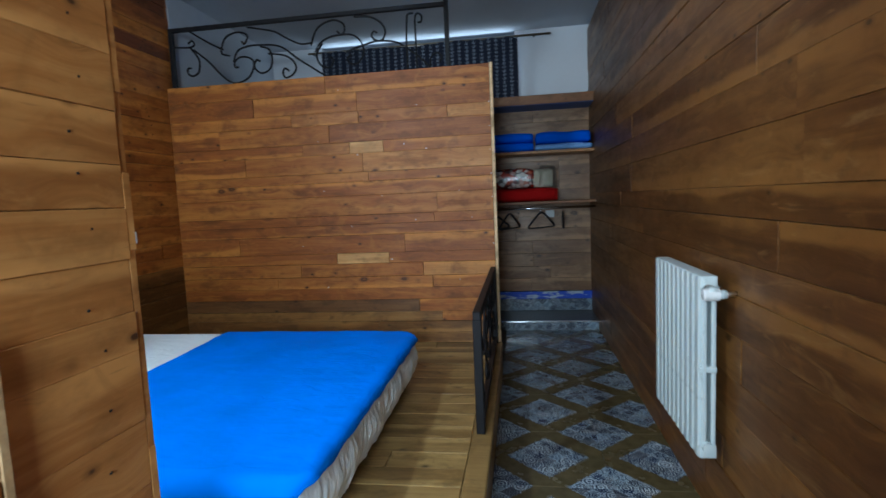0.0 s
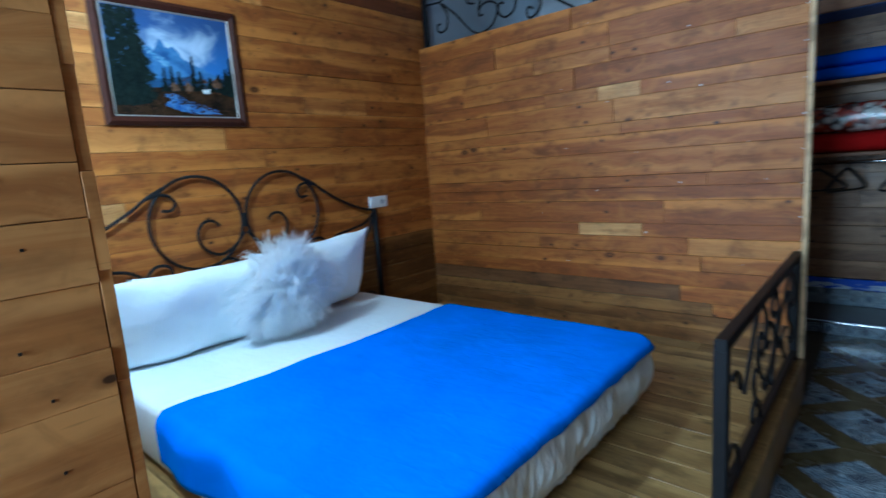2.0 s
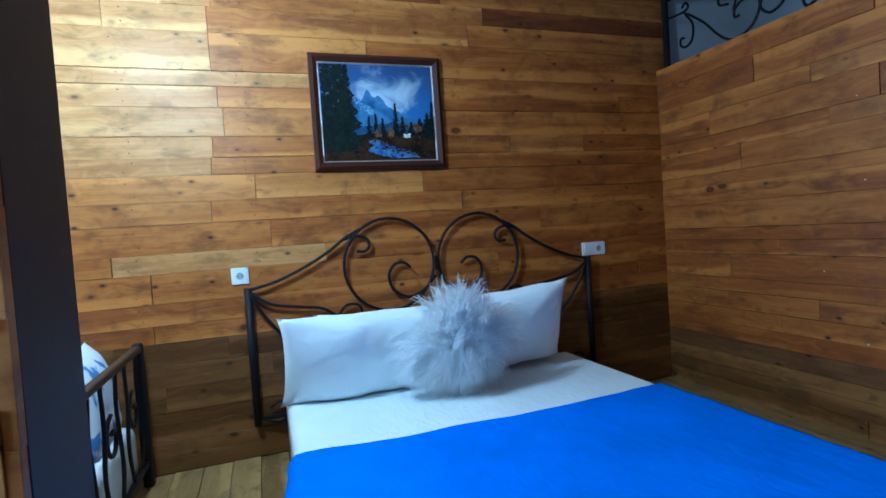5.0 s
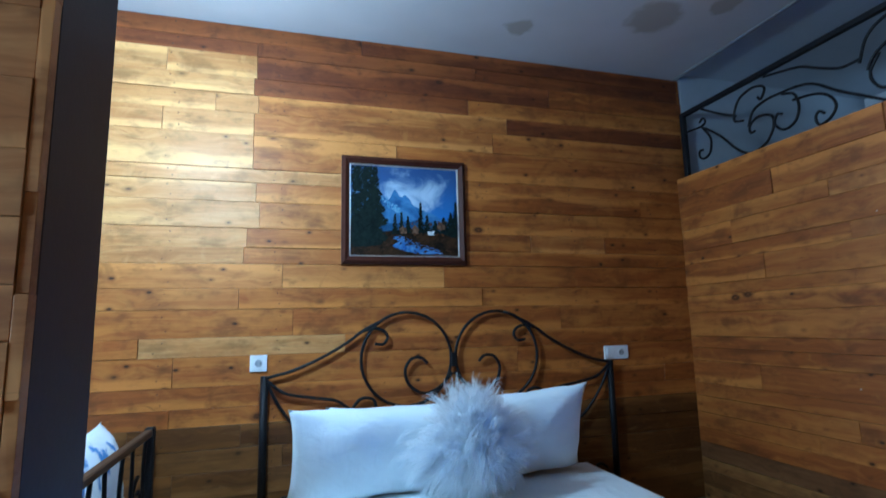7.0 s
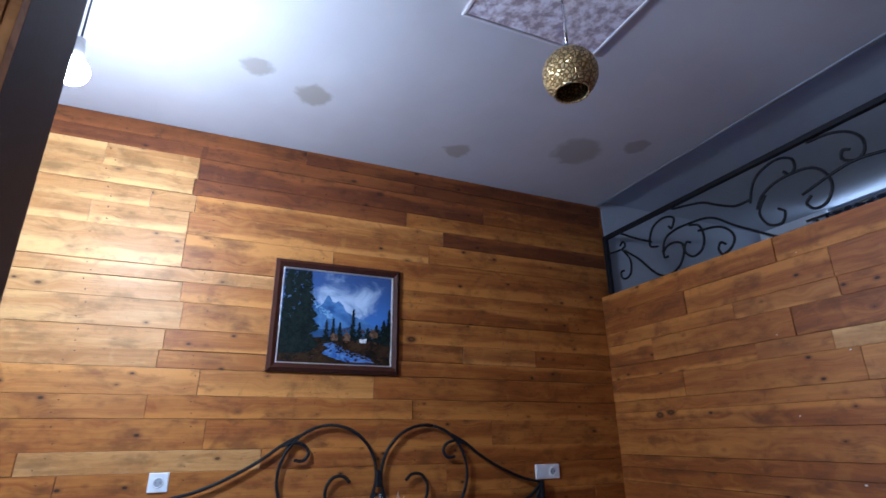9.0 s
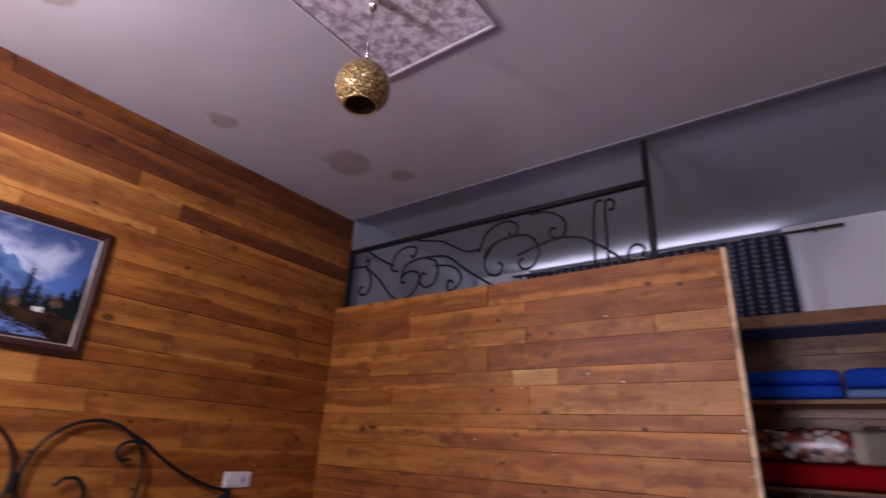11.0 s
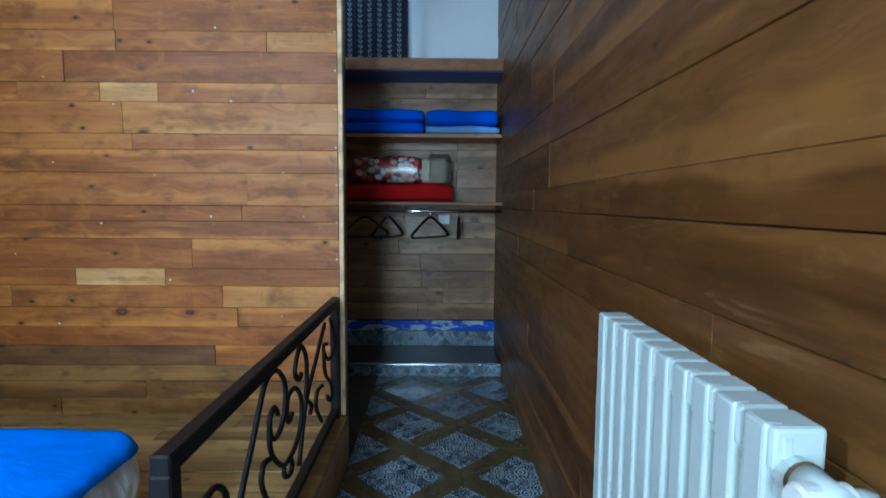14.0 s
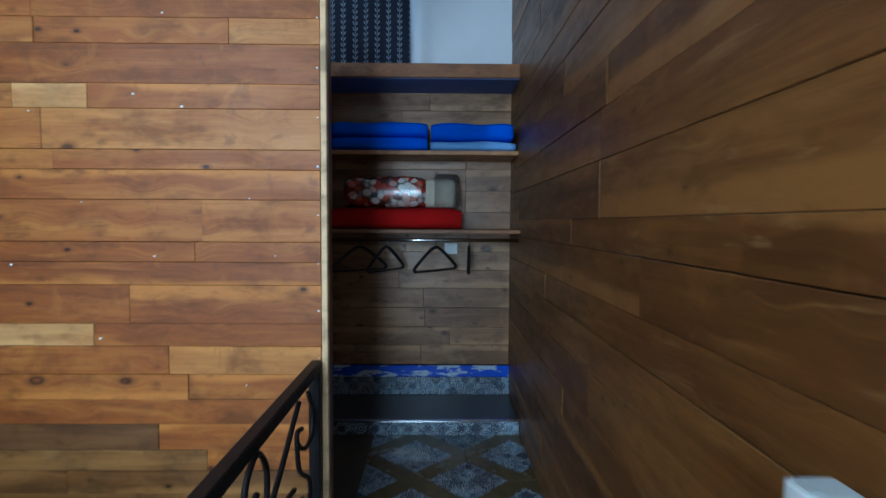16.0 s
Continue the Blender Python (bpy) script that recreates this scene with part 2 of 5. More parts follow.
GREY_TRIM = plain("grey_metal_trim", (0.30, 0.30, 0.31), 0.4, 0.3)


def ceiling_paint():
    """White paint with brown water stains of their own shape."""
    n = Nodes("stained_ceiling_paint", 0.75)
    p = n.coord()
    x = n.xyz(p)
    base = n.ramp(n.noise(p, 2.0, 4.0), (0.3, (0.46, 0.435, 0.425)), (0.7, (0.52, 0.495, 0.485)))
    wob = n.math("MULTIPLY", n.math("SUBTRACT", n.noise(p, 7.0, 4.0), 0.5), 0.16)
    for sx, sy, r in ((-2.08, 3.24, 0.15), (-1.90, 3.55, 0.07), (-2.15, 1.63, 0.09), (-2.02, 1.36, 0.07), (-2.35, 2.55, 0.08)):
        dx, dy = n.math("SUBTRACT", x[0], sx), n.math("SUBTRACT", x[1], sy)
        d = n.math("ADD", n.math("SQRT", n.math("ADD", n.math("MULTIPLY", dx, dx), n.math("MULTIPLY", dy, dy))), wob)
        base = n.mix(n.step(d, r * 0.75, r * 1.15, 0.75, 0.0), base, (0.29, 0.25, 0.195))
    n.colour(base)
    return n.bump(n.noise(p, 60.0, 3.0), 0.1, 0.003).m


def patchwork(name, size, half):
    """Glazed tile: olive ground, one diamond in the middle and a quarter at each corner, filled with a blue and white patchwork."""
    n = Nodes(name, 0.22)
    p = n.coord()
    x = n.xyz(p)
    ax, ay = n.math("ABSOLUTE", x[0]), n.math("ABSOLUTE", x[1])
    d1 = n.math("ADD", ax, ay)
    d2 = n.math("SUBTRACT", size, d1)
    d = n.math("MINIMUM", d1, d2)
    ragged = n.math("ADD", d, n.math("MULTIPLY", n.math("SUBTRACT", n.noise(p, 34.0, 2.0), 0.5), 0.045))
    inside = n.step(ragged, half - 0.004, half + 0.004, 1.0, 0.0)
    r = n.rand()
    u, v = n.math("ADD", x[0], x[1]), n.math("SUBTRACT", x[0], x[1])
    off = n.math("MULTIPLY", r, 40.0)
    cell = n.vec(n.math("FLOOR", n.math("MULTIPLY", u, 11.0)), n.math("FLOOR", n.math("MULTIPLY", v, 11.0)), off)
    wn_ = n.t.nodes.new("ShaderNodeTexWhiteNoise")
    n.put(wn_.inputs["Vector"], cell)
    k = wn_.outputs["Value"]
    fu = n.math("SUBTRACT", n.math("FRACT", n.math("MULTIPLY", u, 11.0)), 0.5)
    fv = n.math("SUBTRACT", n.math("FRACT", n.math("MULTIPLY", v, 11.0)), 0.5)
    au, av = n.math("ABSOLUTE", fu), n.math("ABSOLUTE", fv)
    rad = n.math("SQRT", n.math("ADD", n.math("MULTIPLY", fu, fu), n.math("MULTIPLY", fv, fv)))
    rings = n.math("SINE", n.math("MULTIPLY", rad, n.math("ADD", n.math("MULTIPLY", k, 22.0), 14.0)))
    star = n.math("SINE", n.math("MULTIPLY", n.math("MULTIPLY", au, av), n.math("ADD", n.math("MULTIPLY", k, 90.0), 60.0)))
    lines = n.math("SINE", n.math("MULTIPLY", n.math("MAXIMUM", au, av), 26.0))
    pick = n.math("GREATER_THAN", k, 0.45)
    pat = n.math("ADD", n.math("MULTIPLY", pick, rings), n.math("MULTIPLY", n.math("SUBTRACT", 1.0, pick), n.math("MAXIMUM", star, lines)))
    ink = n.step(n.math("ADD", pat, n.math("MULTIPLY", n.math("SUBTRACT", k, 0.45), 1.9)), -0.05, 0.15)
    white = n.mix(k, (0.38, 0.50, 0.60), (0.64, 0.72, 0.77))
    dark = n.mix(n.math("FRACT", n.math("MULTIPLY", k, 7.0)), (0.014, 0.030, 0.075), (0.05, 0.06, 0.08))
    motif = n.mix(n.step(n.noise(p, 60.0, 3.0), 0.50, 0.66, 0.0, 0.7), n.mix(ink, white, dark), dark)
    grout = n.step(n.math("MAXIMUM", au, av), 0.47, 0.49, 0.0, 0.8)
    motif = n.mix(grout, motif, (0.16, 0.18, 0.20))
    olive = n.ramp(n.noise(p, 14.0, 4.0), (0.3, (0.080, 0.060, 0.026)), (0.7, (0.125, 0.095, 0.044)))
    n.colour(n.mix(inside, olive, motif))
    n.rough(n.math("ADD", n.math("MULTIPLY", n.noise(p, 9.0, 3.0), 0.2), 0.16))
    return n.bump(n.noise(p, 30.0, 2.0), 0.05, 0.002).m


def leaf_curtain():
    n = Nodes("navy_leaf_cloth", 0.9)
    x = n.xyz(n.coord())
    u = n.math("SUBTRACT", n.math("FRACT", n.math("MULTIPLY", x[0], 13.0)), 0.5)
    au = n.math("ABSOLUTE", u)
    v = n.math("SUBTRACT", n.math("FRACT", n.math("SUBTRACT", n.math("MULTIPLY", x[2], 26.0), n.math("MULTIPLY", au, 2.6))), 0.5)
    leaf = n.step(n.math("ADD", n.math("ABSOLUTE", v), n.math("MULTIPLY", n.math("ABSOLUTE", n.math("SUBTRACT", au, 0.14)), 3.2)), 0.22, 0.36, 1.0, 0.0)
    stem = n.step(au, 0.015, 0.035, 1.0, 0.0)
    f = n.math("MAXIMUM", leaf, stem)
    n.colour(n.mix(f, (0.012, 0.016, 0.035), (0.26, 0.30, 0.36)))
    return n.bump(n.noise(n.coord(), 150.0, 2.0), 0.2, 0.002).m


def floral():
    n = Nodes("floral_print_in_clear_bag", 0.25)
    p = n.coord()
    cellc = n.voronoi(n.stretch(p, (1, 1, 1.2)), 24.0, "F1", "Color")
    k = n.xyz(cellc)[0]
    d = n.voronoi(n.stretch(p, (1, 1, 1.2)), 24.0)
    c = n.ramp(k, (0.0, (0.04, 0.02, 0.02)), (0.30, (0.40, 0.03, 0.015)), (0.55, (0.55, 0.09, 0.03)), (0.78, (0.70, 0.62, 0.55)), (1.0, (0.80, 0.78, 0.72)))
    n.colour(n.mix(n.step(d, 0.45, 0.75, 0.0, 0.8), c, (0.05, 0.03, 0.03)))
    n.b.inputs["Coat Weight"].default_value = 0.15
    return n.m


def blue_edge():
    n = Nodes("chipped_blue_edge_paint", 0.4)
    p = n.coord()
    f = n.step(n.noise(n.stretch(p, (7.0, 7.0, 24.0)), 1.0, 4.0, 0.6), 0.50, 0.56)
    n.colour(n.mix(f, (0.008, 0.075, 0.60), (0.55, 0.64, 0.75)))
    return n.m


def mottled():
    """The embossed ceiling panel's cloudy rose and grey print."""
    n = Nodes("mottled_panel", 0.55)
    p = n.coord()
    f = n.noise(p, 26.0, 3.0, 0.6)
    n.colour(n.ramp(f, (0.38, (0.34, 0.27, 0.28)), (0.50, (0.58, 0.50, 0.51)), (0.62, (0.78, 0.74, 0.76))))
    return n.bump(f, 0.3, 0.01).m


CEIL_PAINT = ceiling_paint()
TILE = patchwork("patchwork_floor_tile", 0.566, 0.207)
STEP_TILE = patchwork("patchwork_riser_tile", 0.40, 0.19)
CURTAIN = leaf_curtain()
FLORAL = floral()
BLUE_EDGE = blue_edge()
MOTTLED = mottled()


# ---- builders ----
def link(name, bm, mat, smooth=False):
    me = bpy.data.meshes.new(name)
    bm.normal_update()
    bm.to_mesh(me)
    bm.free()
    if mat:
        me.materials.append(mat)
    if smooth:
        me.shade_smooth()
    return new(name, me)


def thing(name, at=(0, 0, 0), **tags):
    e = new(name)
    e.location = at
    e.empty_display_size = 0.1
    return tagged(e, **tags)


def part(name, bm, mat, parent, label="", smooth=False):
    """One mesh under a thing or under a part; its coordinates are the world's."""
    o = link(name, bm, mat, smooth)
    o.parent = parent
    if parent.type == "EMPTY":
        o.matrix_parent_inverse = Matrix.Translation(parent.location).inverted()
    return tagged(o, label=label)


def box(x0, y0, z0, x1, y1, z1, bevel=0.0, bm=None, seg=1):
    b = bmesh.new()
    bmesh.ops.create_cube(b, size=1.0)
    for v in b.verts:
        v.co = Vector(((x0 + x1) / 2 + v.co.x * (x1 - x0), (y0 + y1) / 2 + v.co.y * (y1 - y0), (z0 + z1) / 2 + v.co.z * (z1 - z0)))
    if bevel:
        bmesh.ops.bevel(b, geom=b.edges[:], offset=bevel, segments=seg, affect="EDGES", profile=0.5)
    return merge(bm, b)


def merge(bm, b):
    if bm is None:
        return b
    me = bpy.data.meshes.new("tmp")
    b.to_mesh(me)
    b.free()
    bm.from_mesh(me)
    bpy.data.meshes.remove(me)
    return bm


def tube(points, r, sides=8, bm=None, taper=None):
    """A round bar along points."""
    b = bm or bmesh.new()
    pts = [Vector(p) for p in points]
    rings = []
    up = Vector((0.31, 0.17, 0.93))
    for i, p in enumerate(pts):
        d = (pts[min(i + 1, len(pts) - 1)] - pts[max(i - 1, 0)]).normalized()
        a = d.cross(up)
        if a.length < 1e-4:
            a = d.cross(Vector((1, 0, 0)))
        a.normalize()
        c = d.cross(a)
        rr = r if taper is None else r * taper(i / (len(pts) - 1))
        rings.append([b.verts.new(p + (a * math.cos(t) + c * math.sin(t)) * rr) for t in (2 * math.pi * k / sides for k in range(sides))])
    for q, s in zip(rings, rings[1:]):
        for k in range(sides):
            b.faces.new((q[k], q[(k + 1) % sides], s[(k + 1) % sides], s[k]))
    b.faces.new(rings[0])
    b.faces.new(rings[-1][::-1])
    bmesh.ops.recalc_face_normals(b, faces=b.faces[:])
    return b


def smooth_line(ctrl, n=10):
    """A Catmull-Rom line through 2D control points."""
    c = [Vector(p) for p in ctrl]
    c = [2 * c[0] - c[1]] + c + [2 * c[-1] - c[-2]]
    out = []
    for i in range(1, len(c) - 2):
        p0, p1, p2, p3 = c[i - 1:i + 3]
        for k in range(n):
            t = k / n
            out.append(0.5 * ((2 * p1) + (p2 - p0) * t + (2 * p0 - 5 * p1 + 4 * p2 - p3) * t * t + (3 * p1 - p0 - 3 * p2 + p3) * t ** 3))
    out.append(c[-2])
    return out


def spiral(cx, cz, r0, r1, a0, a1, n=22):
    return [Vector((cx + (r0 + (r1 - r0) * k / n) * math.cos(radians(a0 + (a1 - a0) * k / n)), cz + (r0 + (r1 - r0) * k / n) * math.sin(radians(a0 + (a1 - a0) * k / n)))) for k in range(n + 1)]


def grid(nu, nv, f, bm=None):
    """A sheet of nu x nv cells; f(u, v) gives its points."""
    b = bm or bmesh.new()
    vs = [[b.verts.new(f(i / nu, j / nv)) for j in range(nv + 1)] for i in range(nu + 1)]
    for i in range(nu):
        for j in range(nv):
            b.faces.new((vs[i][j], vs[i + 1][j], vs[i + 1][j + 1], vs[i][j + 1]))
    return b


# ---- structure ----
WEST, EAST, PART_Y, PART_X = -2.707, 0.742, 3.84, -0.163
CEIL, PLAT, BACK, SOUTH = 3.025, 0.26, 5.71, -1.30


def structure(name, bm, mat, label, category="wall"):
    return tagged(link(name, bm, mat), label=label, category=category, kind="structure")


T = 0.024
wall_west = structure("wall_west", box(WEST - 0.16, SOUTH, 0, WEST - T, BACK, CEIL), BACKING, "wall clad in varnished horizontal pine boards behind the bed")
wall_east = structure("wall_east", box(EAST + T, SOUTH, 0, EAST + 0.16, BACK, CEIL + 0.1), BACKING, "long wall clad in brown varnished pine boards")
partition = structure("wall_partition", box(WEST, PART_Y + T, PLAT, PART_X - 0.022, PART_Y + 0.085, 2.30), BACKING, "free-standing partition clad in varnished pine boards", "partition")
pillar = structure("wall_pier", box(-1.034, SOUTH, PLAT, -0.767 - T, 0.954, CEIL), BACKING, "short wall pier clad in pine boards with a dark end", "wall")
floor_slab = structure("floor", box(-0.9, SOUTH, -0.12, EAST + T, BACK, -0.006), plain("floor_grout", (0.09, 0.085, 0.07), 0.9), "tiled corridor floor with olive and blue patchwork tiles", "floor")
platform = structure("floor_platform", box(WEST, SOUTH, 0.0, -0.185, PART_Y + 0.085, PLAT - T), BACKING, "raised platform of wooden floorboards under the bed", "platform")
part("fascia_board", box(-0.185, SOUTH, 0.0, -0.163, PART_Y + 0.085, PLAT - 0.03, 0.002), FLOOR_WOOD, platform, "board closing the side of the platform")
part("nosing", box(-0.245, SOUTH, PLAT - 0.028, -0.150, PART_Y - 0.002, PLAT + 0.004, 0.006), FLOOR_WOOD, platform)
ceiling = structure("ceiling", box(WEST - 0.1, SOUTH, CEIL, EAST + 0.1, 3.885, CEIL + 0.12), CEIL_PAINT, "off-white ceiling with brown water stains", "ceiling")
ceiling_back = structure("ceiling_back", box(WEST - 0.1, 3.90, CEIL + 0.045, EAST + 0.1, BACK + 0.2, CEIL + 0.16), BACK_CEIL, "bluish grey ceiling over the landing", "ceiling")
trim = structure("trim", box(WEST + 0.002, 3.872, CEIL - 0.006, EAST - 0.002, 3.902, CEIL + 0.050, 0.004), GREY_TRIM, "narrow grey strip where the two ceilings meet", "trim")
bw = bmesh.new()
box(WEST - 0.16, BACK, 2.25, -2.12, BACK + 0.14, CEIL + 0.1, 0, bw)
box(0.0, BACK, 2.25, EAST + 0.16, BACK + 0.14, CEIL + 0.1, 0, bw)
box(-2.12, BACK, 2.25, 0.0, BACK + 0.14, 2.45, 0, bw)
wall_back = structure("wall_north", bw, BACK_PAINT, "white painted wall round a high window")
bl = bmesh.new()
box(WEST - 0.16, BACK + 0.001, 0, EAST + 0.16, BACK + 0.14, 2.248, 0, bl)
wall_low = structure("wall_north_lower", bl, BACKING, "closet back wall clad in brown boards")
window_1 = structure("window_1", box(-2.12, BACK + 0.11, 2.45, 0.0, BACK + 0.14, 2.49), PLASTIC, "high window behind the dark curtain", "window")
part("window_frame", box(-1.08, BACK + 0.11, 2.49, -1.04, BACK + 0.14, CEIL + 0.045), PLASTIC, window_1)
# hidden side wall; the closet's shadow is put into its dark board colour
wc = structure("wall_closet_side", box(-0.56, PART_Y + 0.087, 0, -0.52, BACK, 2.19), DARK_PLANK, "wooden side wall of the closet, coloured dark for the shade there")
landing = structure("floor_landing", box(WEST, PART_Y + 0.087, 2.19, -0.52, BACK, 2.25), SHELF_WOOD, "wooden landing floor above the closet side", "floor")
sw = bmesh.new()
for a in ((WEST - 0.16, 0, -2.5, CEIL), (-1.0, 0, -0.68, CEIL), (0.12, 0, EAST + 0.16, CEIL), (-2.5, 0, -1.0, 1.15), (-2.5, 2.4, -1.0, CEIL), (-0.68, 2.4, 0.12, CEIL), (-0.68, 0, 0.12, 0.7)):
    box(a[0], SOUTH - 0.14, a[1], a[2], SOUTH, a[3], 0, sw)
wall_south = structure("wall_south", sw, PLAIN_WALL, "plain plastered wall with two window openings")
dark_end = part("end_board", box(-1.040, 0.954, PLAT, -0.7885, 0.966, CEIL, 0.002), PILLAR_PAINT, pillar, "dark brown painted end board")
part("west_board", box(-1.046, SOUTH, PLAT, -1.034, 0.953, CEIL, 0.0), PILLAR_PAINT, pillar)
part("edge_strip", box(PART_X - 0.022, PART_Y - 0.004, PLAT + 0.004, PART_X, PART_Y + 0.032, 2.304, 0.003), TRIM_WOOD, partition, "pale raw pine edge strip")
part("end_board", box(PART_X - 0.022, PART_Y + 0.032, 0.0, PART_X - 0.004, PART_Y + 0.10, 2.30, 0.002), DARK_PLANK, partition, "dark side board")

# ---- boards of the walls and the platform ----


def plank_mesh(length, height, rnd, gap=1.0):
    """A board along x that faces -y, its front edges rounded, slightly bowed."""
    g0, g1 = gap * 0.0002 + gap * 0.0022 * rnd.random() ** 2, gap * 0.0002 + gap * 0.0018 * rnd.random() ** 2
    b = box(-length / 2 + 0.0006, 0.0, -height / 2 + g0, length / 2 - rnd.uniform(0.0004, 0.0018), T, height / 2 - g1)
    front = [e for e in b.edges if all(v.co.y < 1e-6 for v in e.verts)]
    bmesh.ops.bevel(b, geom=front, offset=0.0018 * gap, segments=1, affect="EDGES")
    k = rnd.uniform(-0.0026, 0.0032)
    for v in b.verts:
        if v.co.y < T / 2:
            v.co.y -= k + rnd.uniform(0, 0.0012)
    return b


def planks(parent, rows, start, end, place, mat, seed, lengths=(0.5, 1.5), specials=(), gap=1.0):
    """Rows of boards from start to end along the wall; place(s, z) is a board's pose. A special is (row, from, to, material)."""
    rnd = random.Random(seed)
    for i, (z0, z1) in enumerate(zip(rows, rows[1:])):
        fixed = sorted((a, b, m) for r, a, b, m in specials if r == i)
        cuts, s = [], start
        for a, b, m in fixed + [(end, end, None)]:
            while s < a - 1e-6:
                e = s + rnd.uniform(*lengths)
                if e > a - 0.3:
                    e = a
                cuts.append((s, e, mat))
                s = e
            if m:
                cuts.append((a, b, m))
                s = b
        for a, b, m in cuts:
            o = link("plank", plank_mesh(b - a, z1 - z0, rnd, gap), m)
            o.parent = parent
            o.matrix_basis = place((a + b) / 2, (z0 + z1) / 2)


P_ROWS = [0.262, 0.345, 0.430, 0.505, 0.600, 0.690, 0.782, 0.883, 0.963, 1.101, 1.182, 1.254, 1.402, 1.506, 1.577, 1.717, 1.802, 1.940, 2.028, 2.170, 2.300]
W_ROWS = [0.262, 0.41, 0.56, 0.68, 0.786, 0.894, 0.981, 1.085, 1.230, 1.324, 1.463, 1.570, 1.697, 1.783, 1.887, 2.027, 2.132, 2.208, 2.394, 2.521, 2.624, 2.722, 2.850, 2.93, 3.023]
E_ROWS = [0.0, 0.13, 0.27, 0.40, 0.53, 0.658, 0.819, 0.965, 1.086, 1.240, 1.343, 1.528, 1.687, 1.84, 2.0, 2.14, 2.30, 2.44, 2.60, 2.74, 2.88, 3.02]
C_ROWS = [0.26, 0.40, 0.53, 0.66, 0.79, 0.925, 1.070, 1.148, 1.253, 1.354, 1.437, 1.539, 1.645, 1.76, 1.88, 2.02, 2.15, 2.29, 2.43, 2.57, 2.71, 2.86, 3.02]
B_ROWS = [0.31, 0.45, 0.58, 0.72, 0.86, 0.99, 1.12, 1.26, 1.40, 1.55, 1.70, 1.84, 1.98, 2.11, 2.24]
L_, R_ = WEST + 0.001, PART_X - 0.023
# bottom three rows get LOW_WOOD, which carries the painted floor reflection
planks(partition, P_ROWS, L_, R_, lambda s, z: pose(s, PART_Y, z), WALL_WOOD, 5, (1.5, 2.8),
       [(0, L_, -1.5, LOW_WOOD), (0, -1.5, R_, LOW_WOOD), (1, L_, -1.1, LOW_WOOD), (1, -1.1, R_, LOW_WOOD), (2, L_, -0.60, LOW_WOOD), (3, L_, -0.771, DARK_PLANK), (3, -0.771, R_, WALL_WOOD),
        (5, -1.9, -0.660, WALL_WOOD), (5, -0.660, R_, WALL_WOOD), (6, -1.7, -0.728, WALL_WOOD), (6, -0.728, R_, HONEY_WOOD), (7, -1.401, -0.991, PALE_WOOD), (8, -2.2, -0.863, WALL_WOOD), (8, -0.863, R_, WALL_WOOD),
        (14, -2.1, -1.155, WALL_WOOD), (14, -1.155, R_, HONEY_WOOD), (15, -1.62, -1.25, HONEY_WOOD), (15, -1.25, -0.990, PALE_WOOD), (15, -0.990, R_, WALL_WOOD), (16, -2.3, -1.406, WALL_WOOD), (16, -1.406, R_, WALL_WOOD),
        (17, -1.70, -1.17, HONEY_WOOD), (17, -1.17, -0.50, WALL_WOOD), (17, -0.50, R_, HONEY_WOOD), (18, -2.0, -1.177, WALL_WOOD), (18, -1.177, R_, WALL_WOOD), (19, L_, -1.415, WALL_WOOD), (19, -1.415, R_, WALL_WOOD)], 0.75)
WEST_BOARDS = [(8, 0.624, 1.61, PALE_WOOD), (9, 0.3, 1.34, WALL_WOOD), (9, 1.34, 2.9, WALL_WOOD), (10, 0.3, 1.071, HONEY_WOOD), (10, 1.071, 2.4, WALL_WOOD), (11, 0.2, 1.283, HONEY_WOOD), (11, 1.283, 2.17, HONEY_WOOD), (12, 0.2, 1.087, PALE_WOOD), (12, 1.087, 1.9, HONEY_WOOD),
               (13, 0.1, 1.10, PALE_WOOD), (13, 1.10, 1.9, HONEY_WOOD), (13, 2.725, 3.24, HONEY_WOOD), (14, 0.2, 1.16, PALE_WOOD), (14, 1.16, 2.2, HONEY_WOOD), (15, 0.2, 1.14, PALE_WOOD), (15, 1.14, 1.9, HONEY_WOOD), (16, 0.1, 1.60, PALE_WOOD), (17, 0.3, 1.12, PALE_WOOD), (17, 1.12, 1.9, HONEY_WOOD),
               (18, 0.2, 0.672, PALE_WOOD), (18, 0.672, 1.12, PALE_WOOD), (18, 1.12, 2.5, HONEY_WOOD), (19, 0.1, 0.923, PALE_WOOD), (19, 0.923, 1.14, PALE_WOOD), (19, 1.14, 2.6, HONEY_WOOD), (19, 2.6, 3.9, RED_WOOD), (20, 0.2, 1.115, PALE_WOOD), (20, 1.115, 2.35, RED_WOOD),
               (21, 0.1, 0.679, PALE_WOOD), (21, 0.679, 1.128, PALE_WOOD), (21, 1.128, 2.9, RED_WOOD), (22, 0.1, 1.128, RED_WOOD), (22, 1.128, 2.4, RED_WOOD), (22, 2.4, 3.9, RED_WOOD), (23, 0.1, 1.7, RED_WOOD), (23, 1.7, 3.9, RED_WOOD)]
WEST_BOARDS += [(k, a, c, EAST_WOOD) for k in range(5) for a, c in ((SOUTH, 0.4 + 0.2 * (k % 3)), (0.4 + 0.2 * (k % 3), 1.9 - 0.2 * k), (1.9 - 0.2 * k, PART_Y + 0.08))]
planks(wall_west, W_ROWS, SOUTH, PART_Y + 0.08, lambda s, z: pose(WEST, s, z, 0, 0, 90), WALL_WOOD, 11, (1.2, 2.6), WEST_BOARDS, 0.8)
planks(wall_east, E_ROWS, SOUTH, BACK, lambda s, z: pose(EAST, s, z, 0, 0, -90), EAST_WOOD, 23, (0.9, 2.2))
